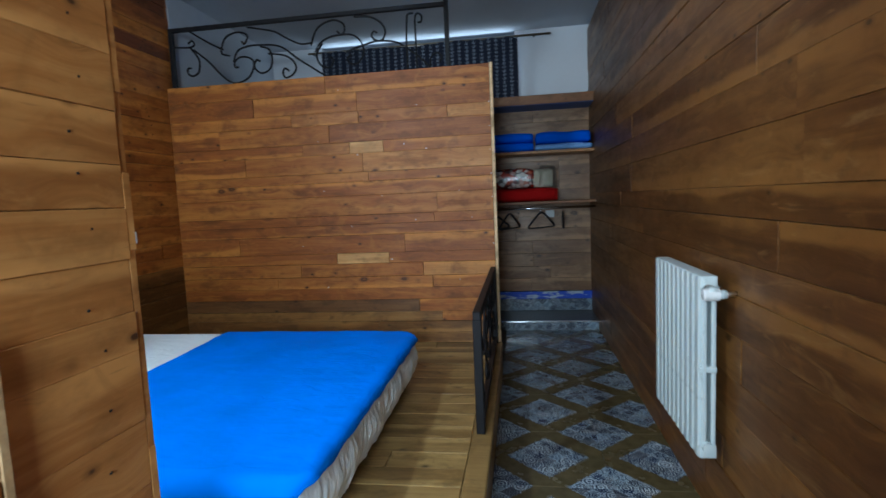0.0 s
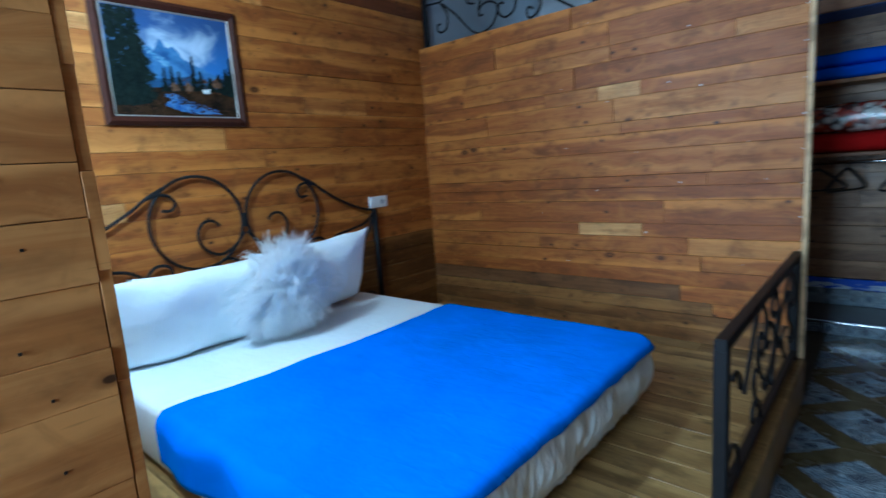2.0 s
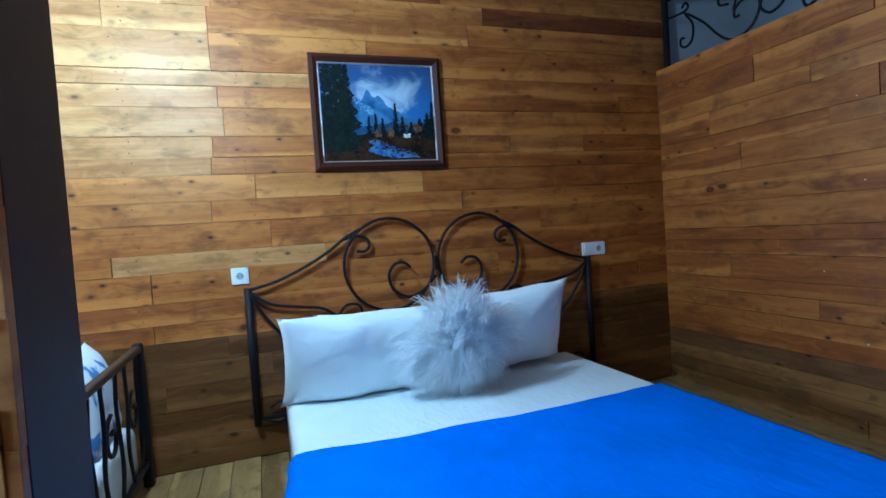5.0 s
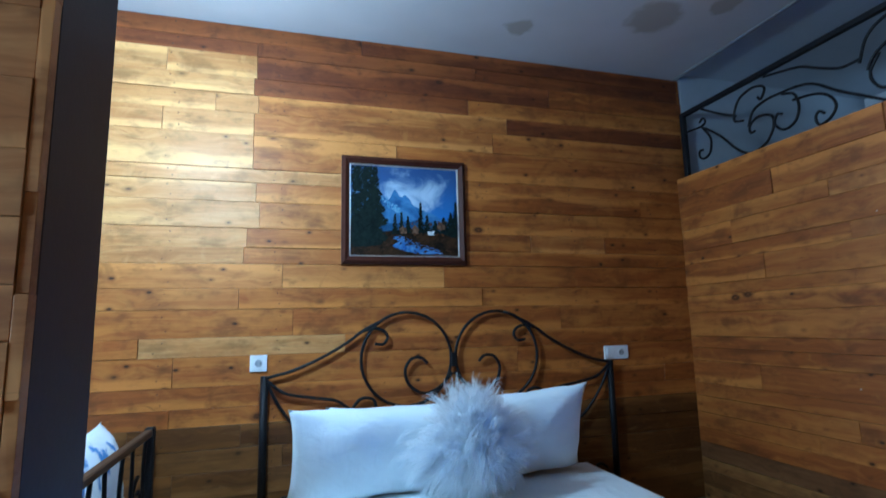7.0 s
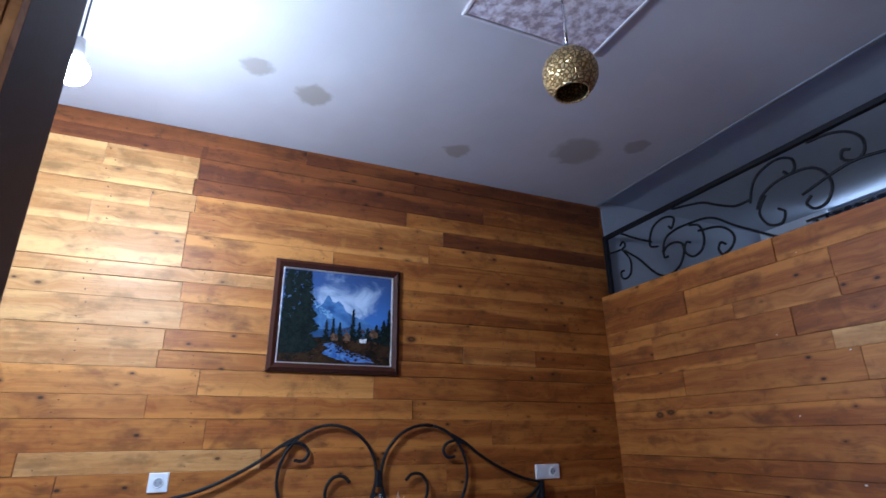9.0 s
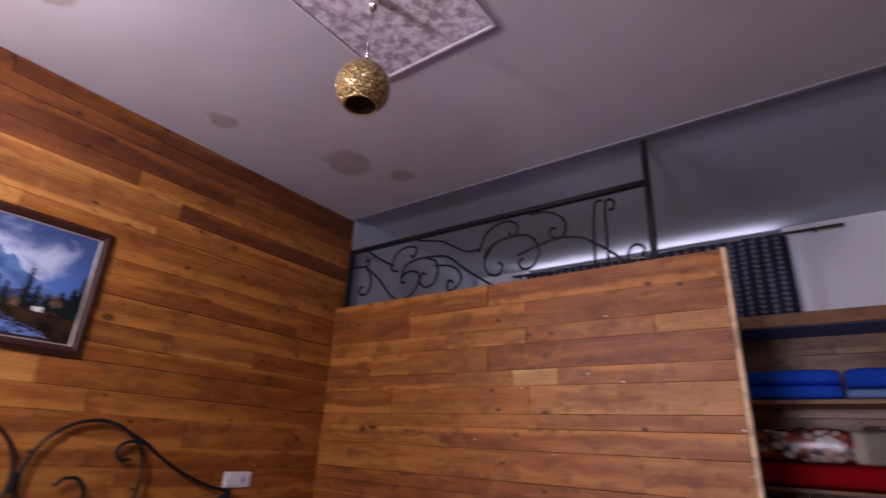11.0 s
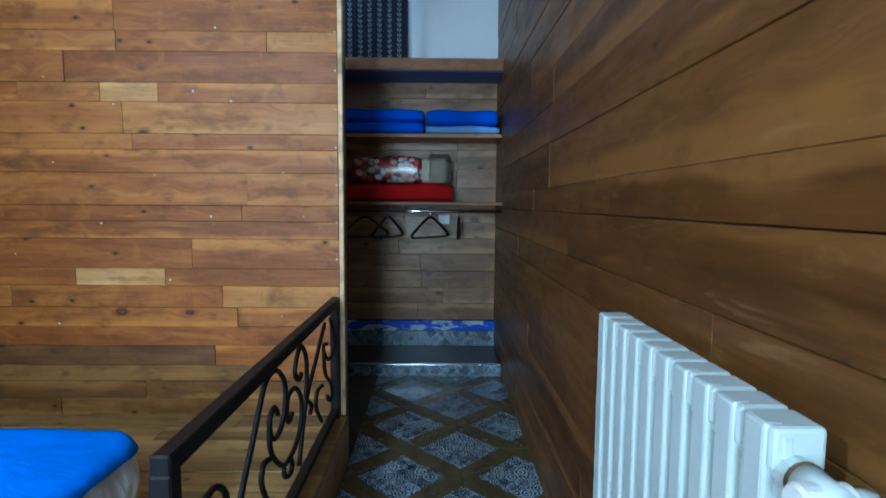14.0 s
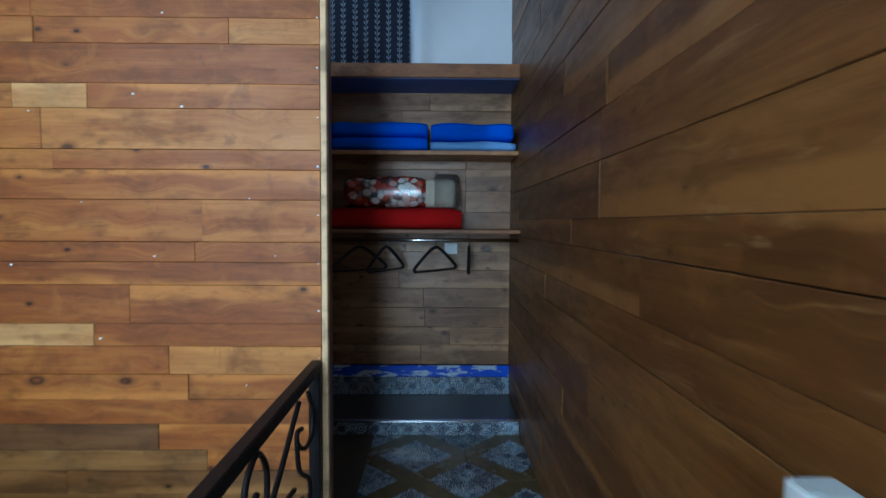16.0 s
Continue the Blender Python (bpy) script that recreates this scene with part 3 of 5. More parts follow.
planks(pillar, C_ROWS, SOUTH, 0.9462, lambda s, z: pose(-0.765, s, z, 0, 0, 90), TAN_WOOD, 31, (0.9, 1.6), (), 0.5)
planks(pillar, [0.26, 0.55, 0.86, 1.09, 1.27, 1.423, 1.578, 1.9, 2.3, 2.7, 3.02], 0.946, 0.966, lambda s, z: pose(-0.766, s, z, 0, 0, 90), TAN_WOOD, 33, (0.5, 1.0), (), 0.4)
planks(wall_low, B_ROWS, -0.52, EAST - 0.001, lambda s, z: pose(s, BACK - T + 0.001, z), CLOSET_WOOD, 41, (0.4, 1.0))
F_ROWS = [SOUTH + 0.132 * i for i in range(42)] + [PART_Y - 0.002]
planks(platform, F_ROWS, WEST + 0.002, -0.246, lambda s, z: pose(s, z, PLAT, -90, 0, 0), FLOOR_WOOD, 53, (1.2, 2.6))

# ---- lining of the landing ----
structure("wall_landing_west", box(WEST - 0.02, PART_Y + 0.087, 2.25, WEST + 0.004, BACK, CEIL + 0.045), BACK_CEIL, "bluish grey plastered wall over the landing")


# ---- wrought iron ----
def bars(parent, plane, curves, r, name="scroll"):
    for c in curves:
        part(name, tube([plane(p) for p in c], r, 8), IRON, parent, "", True)


def mirror(curves, mid):
    return curves + [[Vector((2 * mid - p[0], p[1])) for p in c] for c in curves]


def headboard():
    h = thing("headboard", (-2.68, 2.205, 0.43), label="black wrought iron headboard with scrolls against the board wall", category="headboard")
    plane = lambda p: (-2.676, p[0], p[1])
    half = [
        smooth_line([(1.215, 1.115), (1.35, 1.148), (1.50, 1.212), (1.62, 1.280), (1.70, 1.338), (1.785, 1.383)]),
        spiral(1.942, 1.184, 0.250, 0.250, 100, 460, 40),
        smooth_line([(1.70, 1.335), (1.765, 1.350), (1.815, 1.335), (1.835, 1.300), (1.81, 1.265), (1.765, 1.268)], 6),
        smooth_line([(2.197, 1.10), (2.13, 1.03), (2.04, 0.995), (1.955, 1.04), (1.93, 1.12), (1.965, 1.18), (2.02, 1.185), (2.055, 1.155)], 7),
        smooth_line([(1.215, 1.105), (1.31, 1.035), (1.45, 1.005), (1.56, 0.985), (1.64, 0.935)]),
        smooth_line([(1.215, 1.10), (1.29, 0.96), (1.40, 0.83), (1.53, 0.75)]),
        smooth_line([(1.635, 0.82), (1.64, 0.92), (1.69, 0.985), (1.755, 0.98), (1.77, 0.935), (1.735, 0.91)], 6),
        smooth_line([(1.96, 0.80), (1.985, 0.90), (2.06, 0.965), (2.13, 0.945), (2.15, 0.90)], 6),
        smooth_line([(1.225, 0.46), (1.32, 0.435), (1.37, 0.49), (1.32, 0.535), (1.27, 0.51)], 6),
    ]
    bars(h, plane, mirror(half, 2.205), 0.0085)
    for y in (1.207, 3.203):
        part("post", tube([(-2.680, y, 0.43), (-2.680, y, 1.125)], 0.019, 12), IRON, h, "", True)
    part("cross_bar", tube([(-2.680, 1.22, 0.46), (-2.680, 3.19, 0.46)], 0.010, 8), IRON, h, "", True)
    part("clasp", box(-2.69, 2.19, 1.13, -2.66, 2.22, 1.21, 0.004), IRON, h)
    return h


headboard()


def foot_rail():
    h = thing("railing", (-0.204, 3.1, PLAT), label="low black wrought iron railing on the edge of the platform", category="railing")
    X = -0.204
    part("top_bar", box(X - 0.019, 2.305, 0.795, X + 0.019, 3.835, 0.835, 0.004), IRON, h)
    part("bottom_bar", box(X - 0.016, 2.305, 0.290, X + 0.016, 3.835, 0.318, 0.003), IRON, h)
    for y in (2.322, 3.815):
        part("post", box(X - 0.02, y - 0.02, PLAT + 0.004, X + 0.02, y + 0.02, 0.80, 0.004), IRON, h)
    plane = lambda p: (X, p[0], p[1])
    lines = [
        [(2.64, 0.535), (2.68, 0.586), (2.74, 0.652), (2.81, 0.736), (2.85, 0.773), (2.92, 0.782), (2.98, 0.757), (3.03, 0.699), (3.02, 0.633), (2.98, 0.586), (2.92, 0.579), (2.88, 0.61), (2.88, 0.656), (2.92, 0.673), (2.95, 0.641)],
        [(3.1, 0.582), (3.06, 0.568), (3.04, 0.608), (3.06, 0.654), (3.14, 0.652), (3.21, 0.591), (3.21, 0.515), (3.14, 0.459), (3.02, 0.451), (2.94, 0.495), (2.88, 0.563), (2.87, 0.626)],
        [(3.27, 0.568), (3.29, 0.618), (3.29, 0.704), (3.23, 0.77), (3.17, 0.752), (3.14, 0.703), (3.18, 0.665), (3.22, 0.675)],
        [(3.6, 0.765), (3.43, 0.653), (3.28, 0.551), (3.17, 0.364)],
        [(3.71, 0.759), (3.77, 0.676), (3.75, 0.594), (3.66, 0.591), (3.58, 0.642), (3.58, 0.677), (3.63, 0.668)],
        [(3.57, 0.65), (3.6, 0.547), (3.71, 0.467), (3.73, 0.404), (3.67, 0.402), (3.63, 0.44)],
        [(3.54, 0.517), (3.45, 0.523), (3.43, 0.465), (3.52, 0.373)],
        [(3.3, 0.544), (3.36, 0.504), (3.33, 0.484)],
        [(2.88, 0.539), (2.82, 0.552), (2.8, 0.511), (2.84, 0.439), (2.92, 0.365)],
        [(3.07, 0.45), (3.09, 0.409), (3.06, 0.393), (3.01, 0.413), (3.0, 0.445)],
        [(2.46, 0.652), (2.48, 0.662), (2.52, 0.658), (2.56, 0.627), (2.58, 0.577)],
        [(2.56, 0.318), (2.54, 0.38), (2.47, 0.42), (2.40, 0.40), (2.38, 0.36), (2.42, 0.345)],
        [(2.95, 0.318), (2.90, 0.40), (2.82, 0.43), (2.78, 0.38), (2.81, 0.35)],
    ]
    cs = [[p for p in smooth_line(c, 7) if 2.335 < p[0] < 3.80 and 0.305 < p[1] < 0.80] for c in lines]
    bars(h, plane, [c for c in cs if len(c) > 3], 0.0080)
    return h


foot_rail()


def guard_rail():
    h = thing("railing", (-1.6, 3.913, 2.30), label="black wrought iron guard rail with scrolls above the partition", category="railing")
    Y = 3.913
    part("top_bar", box(-2.69, Y - 0.016, 2.742, -0.487, Y + 0.016, 2.772, 0.003), IRON, h)
    part("post", box(-2.70, Y - 0.017, 2.25, -2.668, Y + 0.017, 2.772, 0.003), IRON, h)
    part("post", box(-0.503, Y - 0.016, 2.25, -0.471, Y + 0.016, CEIL - 0.016, 0.003), IRON, h)
    part("bottom_bar", box(-2.69, Y - 0.012, 2.255, -0.487, Y + 0.012, 2.275, 0.002), IRON, h)
    plane = lambda p: (p[0], Y, p[1])
    lines = [
        [(-2.66, 2.63), (-2.53, 2.62), (-2.49, 2.64), (-2.51, 2.67), (-2.54, 2.65)],
        [(-2.52, 2.61), (-2.46, 2.52), (-2.47, 2.43), (-2.52, 2.40), (-2.56, 2.42), (-2.56, 2.46), (-2.53, 2.46)],
        [(-2.52, 2.74), (-2.38, 2.65), (-2.25, 2.58)],
        [(-2.50, 2.60), (-2.38, 2.50), (-2.29, 2.40), (-2.22, 2.34), (-2.15, 2.32), (-2.06, 2.35), (-2.01, 2.42), (-2.01, 2.48), (-2.06, 2.51), (-2.12, 2.51), (-2.16, 2.48), (-2.16, 2.44), (-2.13, 2.44)],
        [(-2.17, 2.48), (-2.13, 2.56), (-2.04, 2.59), (-1.94, 2.59), (-1.83, 2.58), (-1.75, 2.55), (-1.65, 2.47), (-1.55, 2.40), (-1.37, 2.28)],
        [(-2.20, 2.53), (-2.26, 2.55), (-2.26, 2.60), (-2.22, 2.67), (-2.14, 2.70), (-2.07, 2.69), (-2.04, 2.66), (-2.07, 2.61), (-2.09, 2.63)],
        [(-1.94, 2.58), (-1.87, 2.55), (-1.85, 2.47), (-1.88, 2.40), (-1.95, 2.38), (-2.00, 2.43), (-1.98, 2.48), (-1.95, 2.47)],
        [(-1.88, 2.52), (-1.76, 2.50), (-1.69, 2.46), (-1.66, 2.40), (-1.69, 2.35), (-1.75, 2.33), (-1.77, 2.37), (-1.75, 2.40), (-1.72, 2.38)],
        [(-2.04, 2.73), (-1.94, 2.71), (-1.82, 2.68), (-1.75, 2.64), (-1.68, 2.60), (-1.61, 2.57), (-1.52, 2.57)],
        [(-1.53, 2.55), (-1.49, 2.65), (-1.43, 2.70), (-1.34, 2.72), (-1.27, 2.69), (-1.26, 2.64), (-1.29, 2.61), (-1.32, 2.64)],
        [(-1.50, 2.50), (-1.46, 2.56), (-1.38, 2.60), (-1.29, 2.61), (-1.20, 2.60), (-1.14, 2.55), (-1.12, 2.47), (-1.16, 2.40), (-1.22, 2.39), (-1.25, 2.43), (-1.22, 2.46)],
        [(-1.44, 2.56), (-1.49, 2.48), (-1.46, 2.40), (-1.39, 2.38), (-1.36, 2.43), (-1.39, 2.46)],
        [(-1.18, 2.73), (-1.07, 2.72), (-0.99, 2.68), (-0.95, 2.62), (-0.96, 2.56), (-1.00, 2.54), (-1.05, 2.57), (-1.04, 2.61), (-1.01, 2.60)],
        [(-1.26, 2.48), (-1.12, 2.52), (-1.00, 2.54), (-0.87, 2.52), (-0.79, 2.47), (-0.70, 2.40), (-0.60, 2.30)],
        [(-0.79, 2.28), (-0.79, 2.52), (-0.78, 2.67), (-0.77, 2.71), (-0.73, 2.715)],
        [(-0.72, 2.28), (-0.72, 2.49), (-0.72, 2.67), (-0.70, 2.71), (-0.67, 2.69), (-0.675, 2.65), (-0.70, 2.645)],
        [(-0.62, 2.32), (-0.61, 2.39), (-0.57, 2.42), (-0.53, 2.39), (-0.55, 2.35)],
    ]
    cs = [smooth_line(c, 7) for c in lines]
    bars(h, plane, [[p for p in c if p[1] > 2.265] for c in cs], 0.0075)
    return h


guard_rail()


# ---- the bed ----
BX0, BX1, BY0, BY1, BTOP = -2.655, -0.660, 1.345, 3.0, 0.568


def wobble(x, y, z, k, s=3.0):
    return noise.noise(Vector((x * s, y * s, z * s))) * k


NEAR_R, CORNER = 0.05, 0.12


def inset(y):
    """How far the rounded corners of the mattress pull the foot edge back at y."""
    r, d = (CORNER, y - BY1 + CORNER) if y > BY1 - CORNER else (NEAR_R, BY0 + NEAR_R - y)
    return r - math.sqrt(max(0.0, r * r - min(max(0.0, d), r) ** 2))


def foot_outline(n=90):
    """Points along the foot of the mattress, round its corners: from the near side over the foot to the far side."""
    pts = [(BX1 - 0.9 + (0.9 - NEAR_R) * k / 12, BY0) for k in range(12)]
    pts += [(BX1 - NEAR_R + NEAR_R * math.sin(a), BY0 + NEAR_R - NEAR_R * math.cos(a)) for a in (radians(90 * k / 12) for k in range(13))]
    pts += [(BX1, BY0 + NEAR_R + (BY1 - BY0 - NEAR_R - CORNER) * k / n) for k in range(1, n)]
    pts += [(BX1 - CORNER + CORNER * math.cos(a), BY1 - CORNER + CORNER * math.sin(a)) for a in (radians(90 * k / 12) for k in range(13))]
    pts += [(BX1 - CORNER - 0.75 * k / 12, BY1) for k in range(1, 13)]
    return [Vector(p) for p in pts]


def bed():
    b = thing("bed", (-1.65, 2.17, PLAT), label="double bed with white fitted sheet on the wooden platform", category="bed")
    bm = box(BX0, BY0, PLAT + 0.03, BX1, BY1, BTOP)
    foot = [e for e in bm.edges if all(v.co.x > BX1 - 0.01 for v in e.verts) and abs(e.verts[0].co.z - e.verts[1].co.z) > 0.1]
    for y, r in ((BY0, NEAR_R), (BY1, CORNER)):
        bmesh.ops.bevel(bm, geom=[e for e in bm.edges if e.is_valid and e in foot and abs(e.verts[0].co.y - y) < 0.001], offset=r, segments=8, affect="EDGES", profile=0.5)
    rim = [e for e in bm.edges if abs(e.verts[0].co.z - e.verts[1].co.z) < 0.001 and len(e.link_faces) == 2 and abs(e.link_faces[0].normal.dot(e.link_faces[1].normal)) < 0.1]
    bmesh.ops.bevel(bm, geom=rim, offset=0.045, segments=4, affect="EDGES", profile=0.5)
    part("mattress", bm, SHEET, b, "mattress in a white cotton sheet", True)
    part("base", box(BX0 + 0.04, BY0 + 0.06, PLAT + 0.002, BX1 - 0.14, BY1 - 0.06, PLAT + 0.06, 0.006), DARK_PLANK, b, "dark low bed base")
    line = foot_outline()
    run = [0.0]
    for p, q in zip(line, line[1:]):
        run.append(run[-1] + (q - p).length)

    def drop(u, v):
        i = min(int(u * (len(line) - 1)), len(line) - 2)
        k = u * (len(line) - 1) - i
        p = line[i].lerp(line[i + 1], k)
        d = (line[min(i + 2, len(line) - 1)] - line[max(i - 1, 0)]).normalized()
        out = Vector((d.y, -d.x))
        s_ = run[i] + (run[i + 1] - run[i]) * k
        gather = 0.5 + 0.5 * noise.noise(Vector((s_ * 1.7, 0.0, 5.0)))
        fold = (0.020 * noise.noise(Vector((s_ * 6 - v * 1.5, v * 1.1, 0.3))) + 0.016 * gather * noise.noise(Vector((s_ * 24 + v * 3, v * 1.2, 2.3))) + 0.006 * noise.noise(Vector((s_ * 55, v * 3, 7.0)))) * min(1, v * 3)
        swell = 0.042 * math.sin(math.pi * min(1.0, 0.12 + v * 0.95)) - 0.05 * max(0.0, v - 0.75) * 4 * max(0.0, v - 0.75)
        q = p + out * (0.004 + (swell + fold) * min(1.0, 0.15 + max(0.0, (s_ - 0.85) / 0.5)))
        hem = 0.020 * noise.noise(Vector((s_ * 4, 1.0, 9.0)))
        return Vector((q.x, q.y, BTOP - 0.020 - v * (0.262 + hem)))

    part("sheet_drop", grid(260, 18, drop), SHEET, b, "creased white sheet hanging round the foot", True)
    return b


bed()


def bedspread():
    """A cloth over the lower two thirds, hanging over both sides."""
    left, right = 0.17, 0.05
    width = BY1 - BY0
    total = left + width + right

    def f(u, v):
        s = u * total - left
        edge = -1.850 + 0.05 * math.sin(math.pi * min(1, max(0, s / width))) + wobble(0, s, 3.1, 0.03, 2.2)
        foot = BX1 + 0.062 - inset(BY0 + min(width, max(0.0, s)))
        x = edge + v * (foot - edge)
        z = BTOP + 0.010 + wobble(x, s, 0, 0.006, 3.5) + wobble(x, s, 7, 0.003, 9.0)
        drop = max(0.0, (v - 0.965) / 0.035)
        z -= (0.034 + 0.012 * noise.noise(Vector((s * 9, 4.0, 1.0)))) * drop * drop
        y = BY0 + s
        if s < 0.03:
            a = min(1.0, (0.03 - s) / 0.06)
            y = BY0 - 0.034 - (1 - a) * -0.064 + 0.008 * math.sin(17 * x) * a
            z -= max(0.0, -s) + 0.02 * a * a
            if s < -0.03:
                y -= 0.012 * math.sin(11 * x + 1)
        if s > width - 0.03:
            a = min(1.0, (s - width + 0.03) / 0.06)
            y = BY1 + 0.028 - (1 - a) * 0.058 + 0.008 * math.sin(19 * x) * a
            z -= max(0.0, s - width) + 0.02 * a * a
        return Vector((x, y, z))

    o = link("bedspread", grid(96, 64, f), BLUE, True)
    m = o.modifiers.new("thickness", "SOLIDIFY")
    m.thickness, m.offset = 0.008, 1.0
    a0, a1 = (left + 0.035) / total, (left + width - 0.035) / total
    hem = part("hem", grid(80, 2, lambda u, v: f(a1 + (a0 - a1) * u, 0.024 * v) + Vector((0.0005, 0, 0.0012))), BLUE, o, "turned stitched hem", True)
    return tagged(o, label="bright blue bedspread folded over the bed's lower part", category="bedspread")


bedspread()


def pillow_mesh(w, h, t, seed):
    """A stuffed cotton pillow with pulled-out corners and a few creases; w along x, h along z."""
    b = bmesh.new()
    n = 30
    for side in (-1, 1):
        def f(u, v):
            a, c = 2 * u - 1, 2 * v - 1
            x, z = a * w / 2 * (1 - 0.035 * (1 - c * c) * abs(a) ** 2), c * h / 2 * (1 - 0.075 * (1 - a * a) * abs(c) ** 2)
            ear = 1 + 0.035 * (abs(a) * abs(c)) ** 6
            x, z = x * ear, z * ear
            puff = (max(0.0, 1 - abs(a) ** 3.2) * max(0.0, 1 - abs(c) ** 3.2)) ** 0.55
            crease = 0.022 * noise.noise(Vector((x * 5 + seed, z * 5, side))) + 0.006 * noise.noise(Vector((x * 18, z * 18 + seed, side)))
            return Vector((x, side * (t / 2 * puff + crease * min(1, puff * 2)), z))
        grid(n, n, f, b)
    bmesh.ops.remove_doubles(b, verts=b.verts[:], dist=1e-5)
    bmesh.ops.recalc_face_normals(b, faces=b.faces[:])
    return b


def pillow(y, x, z, w, h, t, lean, turn, seed, label, roll=0):
    o = link("pillow", pillow_mesh(w, h, t, seed), SHEET, True)
    o.matrix_world = pose(x, y, z) @ pose(0, 0, 0, 0, 0, turn) @ pose(0, 0, 0, -lean, 0, 0) @ pose(0, 0, 0, 0, roll, 0)
    return tagged(o, label=label, category="pillow", group="pillows on the double bed")


pillow(1.735, -2.40, 0.775, 0.80, 0.50, 0.20, -27, 90, 1.0, "plump white cotton pillow leaning on the headboard", 1)
pillow(2.500, -2.43, 0.795, 0.66, 0.50, 0.20, -25, 90, 4.0, "plump white cotton pillow leaning on the headboard", -5)
pillow(1.86, -2.54, 0.77, 0.70, 0.42, 0.11, -12, 90, 7.0, "white cotton pillow behind another pillow")
pillow(2.43, -2.55, 0.77, 0.60, 0.44, 0.11, -12, 90, 9.0, "white cotton pillow behind another pillow")


def fur_cushion():
    c = thing("cushion", (-2.2, 2.20, 0.575), label="shaggy white long-haired fur cushion on the bed", category="cushion")
    m = pose(-2.235, 2.14, 0.825) @ pose(0, 0, 0, 0, 0, 90) @ pose(0, 0, 0, 18, 0, 0) @ pose(0, 0, 0, 0, 38, 0)
    core = pillow_mesh(0.38, 0.38, 0.19, 3.0)
    core.transform(m)
    part("cover", core, FUR, c, "", True)
    rnd = random.Random(77)
    vs, fs = [], []
    for tuft in range(1000):
        a, d = rnd.uniform(0, 2 * math.pi), math.sqrt(rnd.random())
        star = 1 + 0.42 * abs(math.sin(2 * a)) ** 2
        u, v = d * math.cos(a) * star, d * math.sin(a) * star
        front = -1 if rnd.random() < 0.85 else 1
        root = Vector((u * 0.165, front * 0.095 * max(0.0, 1 - d ** 3) ** 0.5, v * 0.165))
        out = Vector((u * 1.0 + rnd.gauss(0, 0.28), front * (0.34 * (1 - d) + 0.12) + rnd.gauss(0, 0.08), v * 1.15 - 0.15 + rnd.gauss(0, 0.22))).normalized()
        length = rnd.uniform(0.065, 0.135)
        curl = Vector((rnd.gauss(0, 0.026), rnd.gauss(0, 0.012), rnd.gauss(0, 0.026)))
        meet = root + out * length + curl
        for k in range(12):
            p = root + Vector((rnd.gauss(0, 0.014), rnd.gauss(0, 0.004), rnd.gauss(0, 0.014)))
            end = meet + Vector((rnd.gauss(0, 0.012), rnd.gauss(0, 0.008), rnd.gauss(0, 0.012)))
            ways = end - p
            side = ways.cross(Vector((rnd.gauss(0, 1), rnd.gauss(0, 1), rnd.gauss(0, 1)))).normalized() * rnd.uniform(0.0008, 0.0017)
            bow = Vector((rnd.gauss(0, 0.006), front * 0.012, rnd.gauss(0, 0.006)))
            i = len(vs)
            for t_, wd in ((0.0, 1.0), (0.4, 1.1), (0.75, 0.7)):
                q = p + ways * t_ + bow * (4 * t_ * (1 - t_))
                vs += [m @ (q - side * wd), m @ (q + side * wd)]
            vs.append(m @ end + Vector((0, 0, -0.034)))
            fs += [(i, i + 1, i + 3, i + 2), (i + 2, i + 3, i + 5, i + 4), (i + 4, i + 5, i + 6)]
    me = bpy.data.meshes.new("fur")
    me.from_pydata([tuple(v) for v in vs], [], fs)
    me.materials.append(FUR)
    o = new("fur", me)
    o.parent = c
    o.matrix_parent_inverse = Matrix.Translation(c.location).inverted()
    tagged(o, label="long white hairs", kind="stuff")
    return c


fur_cushion()


# ---- picture, sockets ----
def socket(y0, y1, z0, z1, yc, label):
    s = thing("wall_socket", (WEST, (y0 + y1) / 2, (z0 + z1) / 2), label=label, category="socket", group="sockets by the headboard")
    X = WEST
    zc = (z0 + z1) / 2
    part("plate", box(X - 0.003, y0, z0, X + 0.012, y1, z1, 0.004, None, 2), PLASTIC, s)
    b = bmesh.new()
    ring = [(X + 0.0135, yc + 0.021 * math.cos(a), zc + 0.021 * math.sin(a)) for a in (2 * math.pi * k / 24 for k in range(25))]
    tube(ring, 0.003, 6, b)
    part("rim", b, PLASTIC, s, "", True)
    part("well", tube([(X + 0.0115, yc, zc), (X + 0.0128, yc, zc)], 0.0185, 20), plain("socket_well", (0.34, 0.36, 0.38), 0.5), s, "grey round socket well")
    for d in (-0.0095, 0.0095):
        part("pin_hole", tube([(X + 0.0125, yc + d, zc), (X + 0.0136, yc + d, zc)], 0.003, 8), HOLE, s)
    return s


socket(1.135, 1.218, 1.147, 1.230, 1.1765, "single white wall socket on the board wall")
sr = socket(3.182, 3.350, 1.128, 1.210, 3.300, "double white wall socket and switch on the board wall")
part("rocker", box(WEST + 0.010, 3.196, 1.142, WEST + 0.0155, 3.248, 1.196, 0.002), PLASTIC, sr)


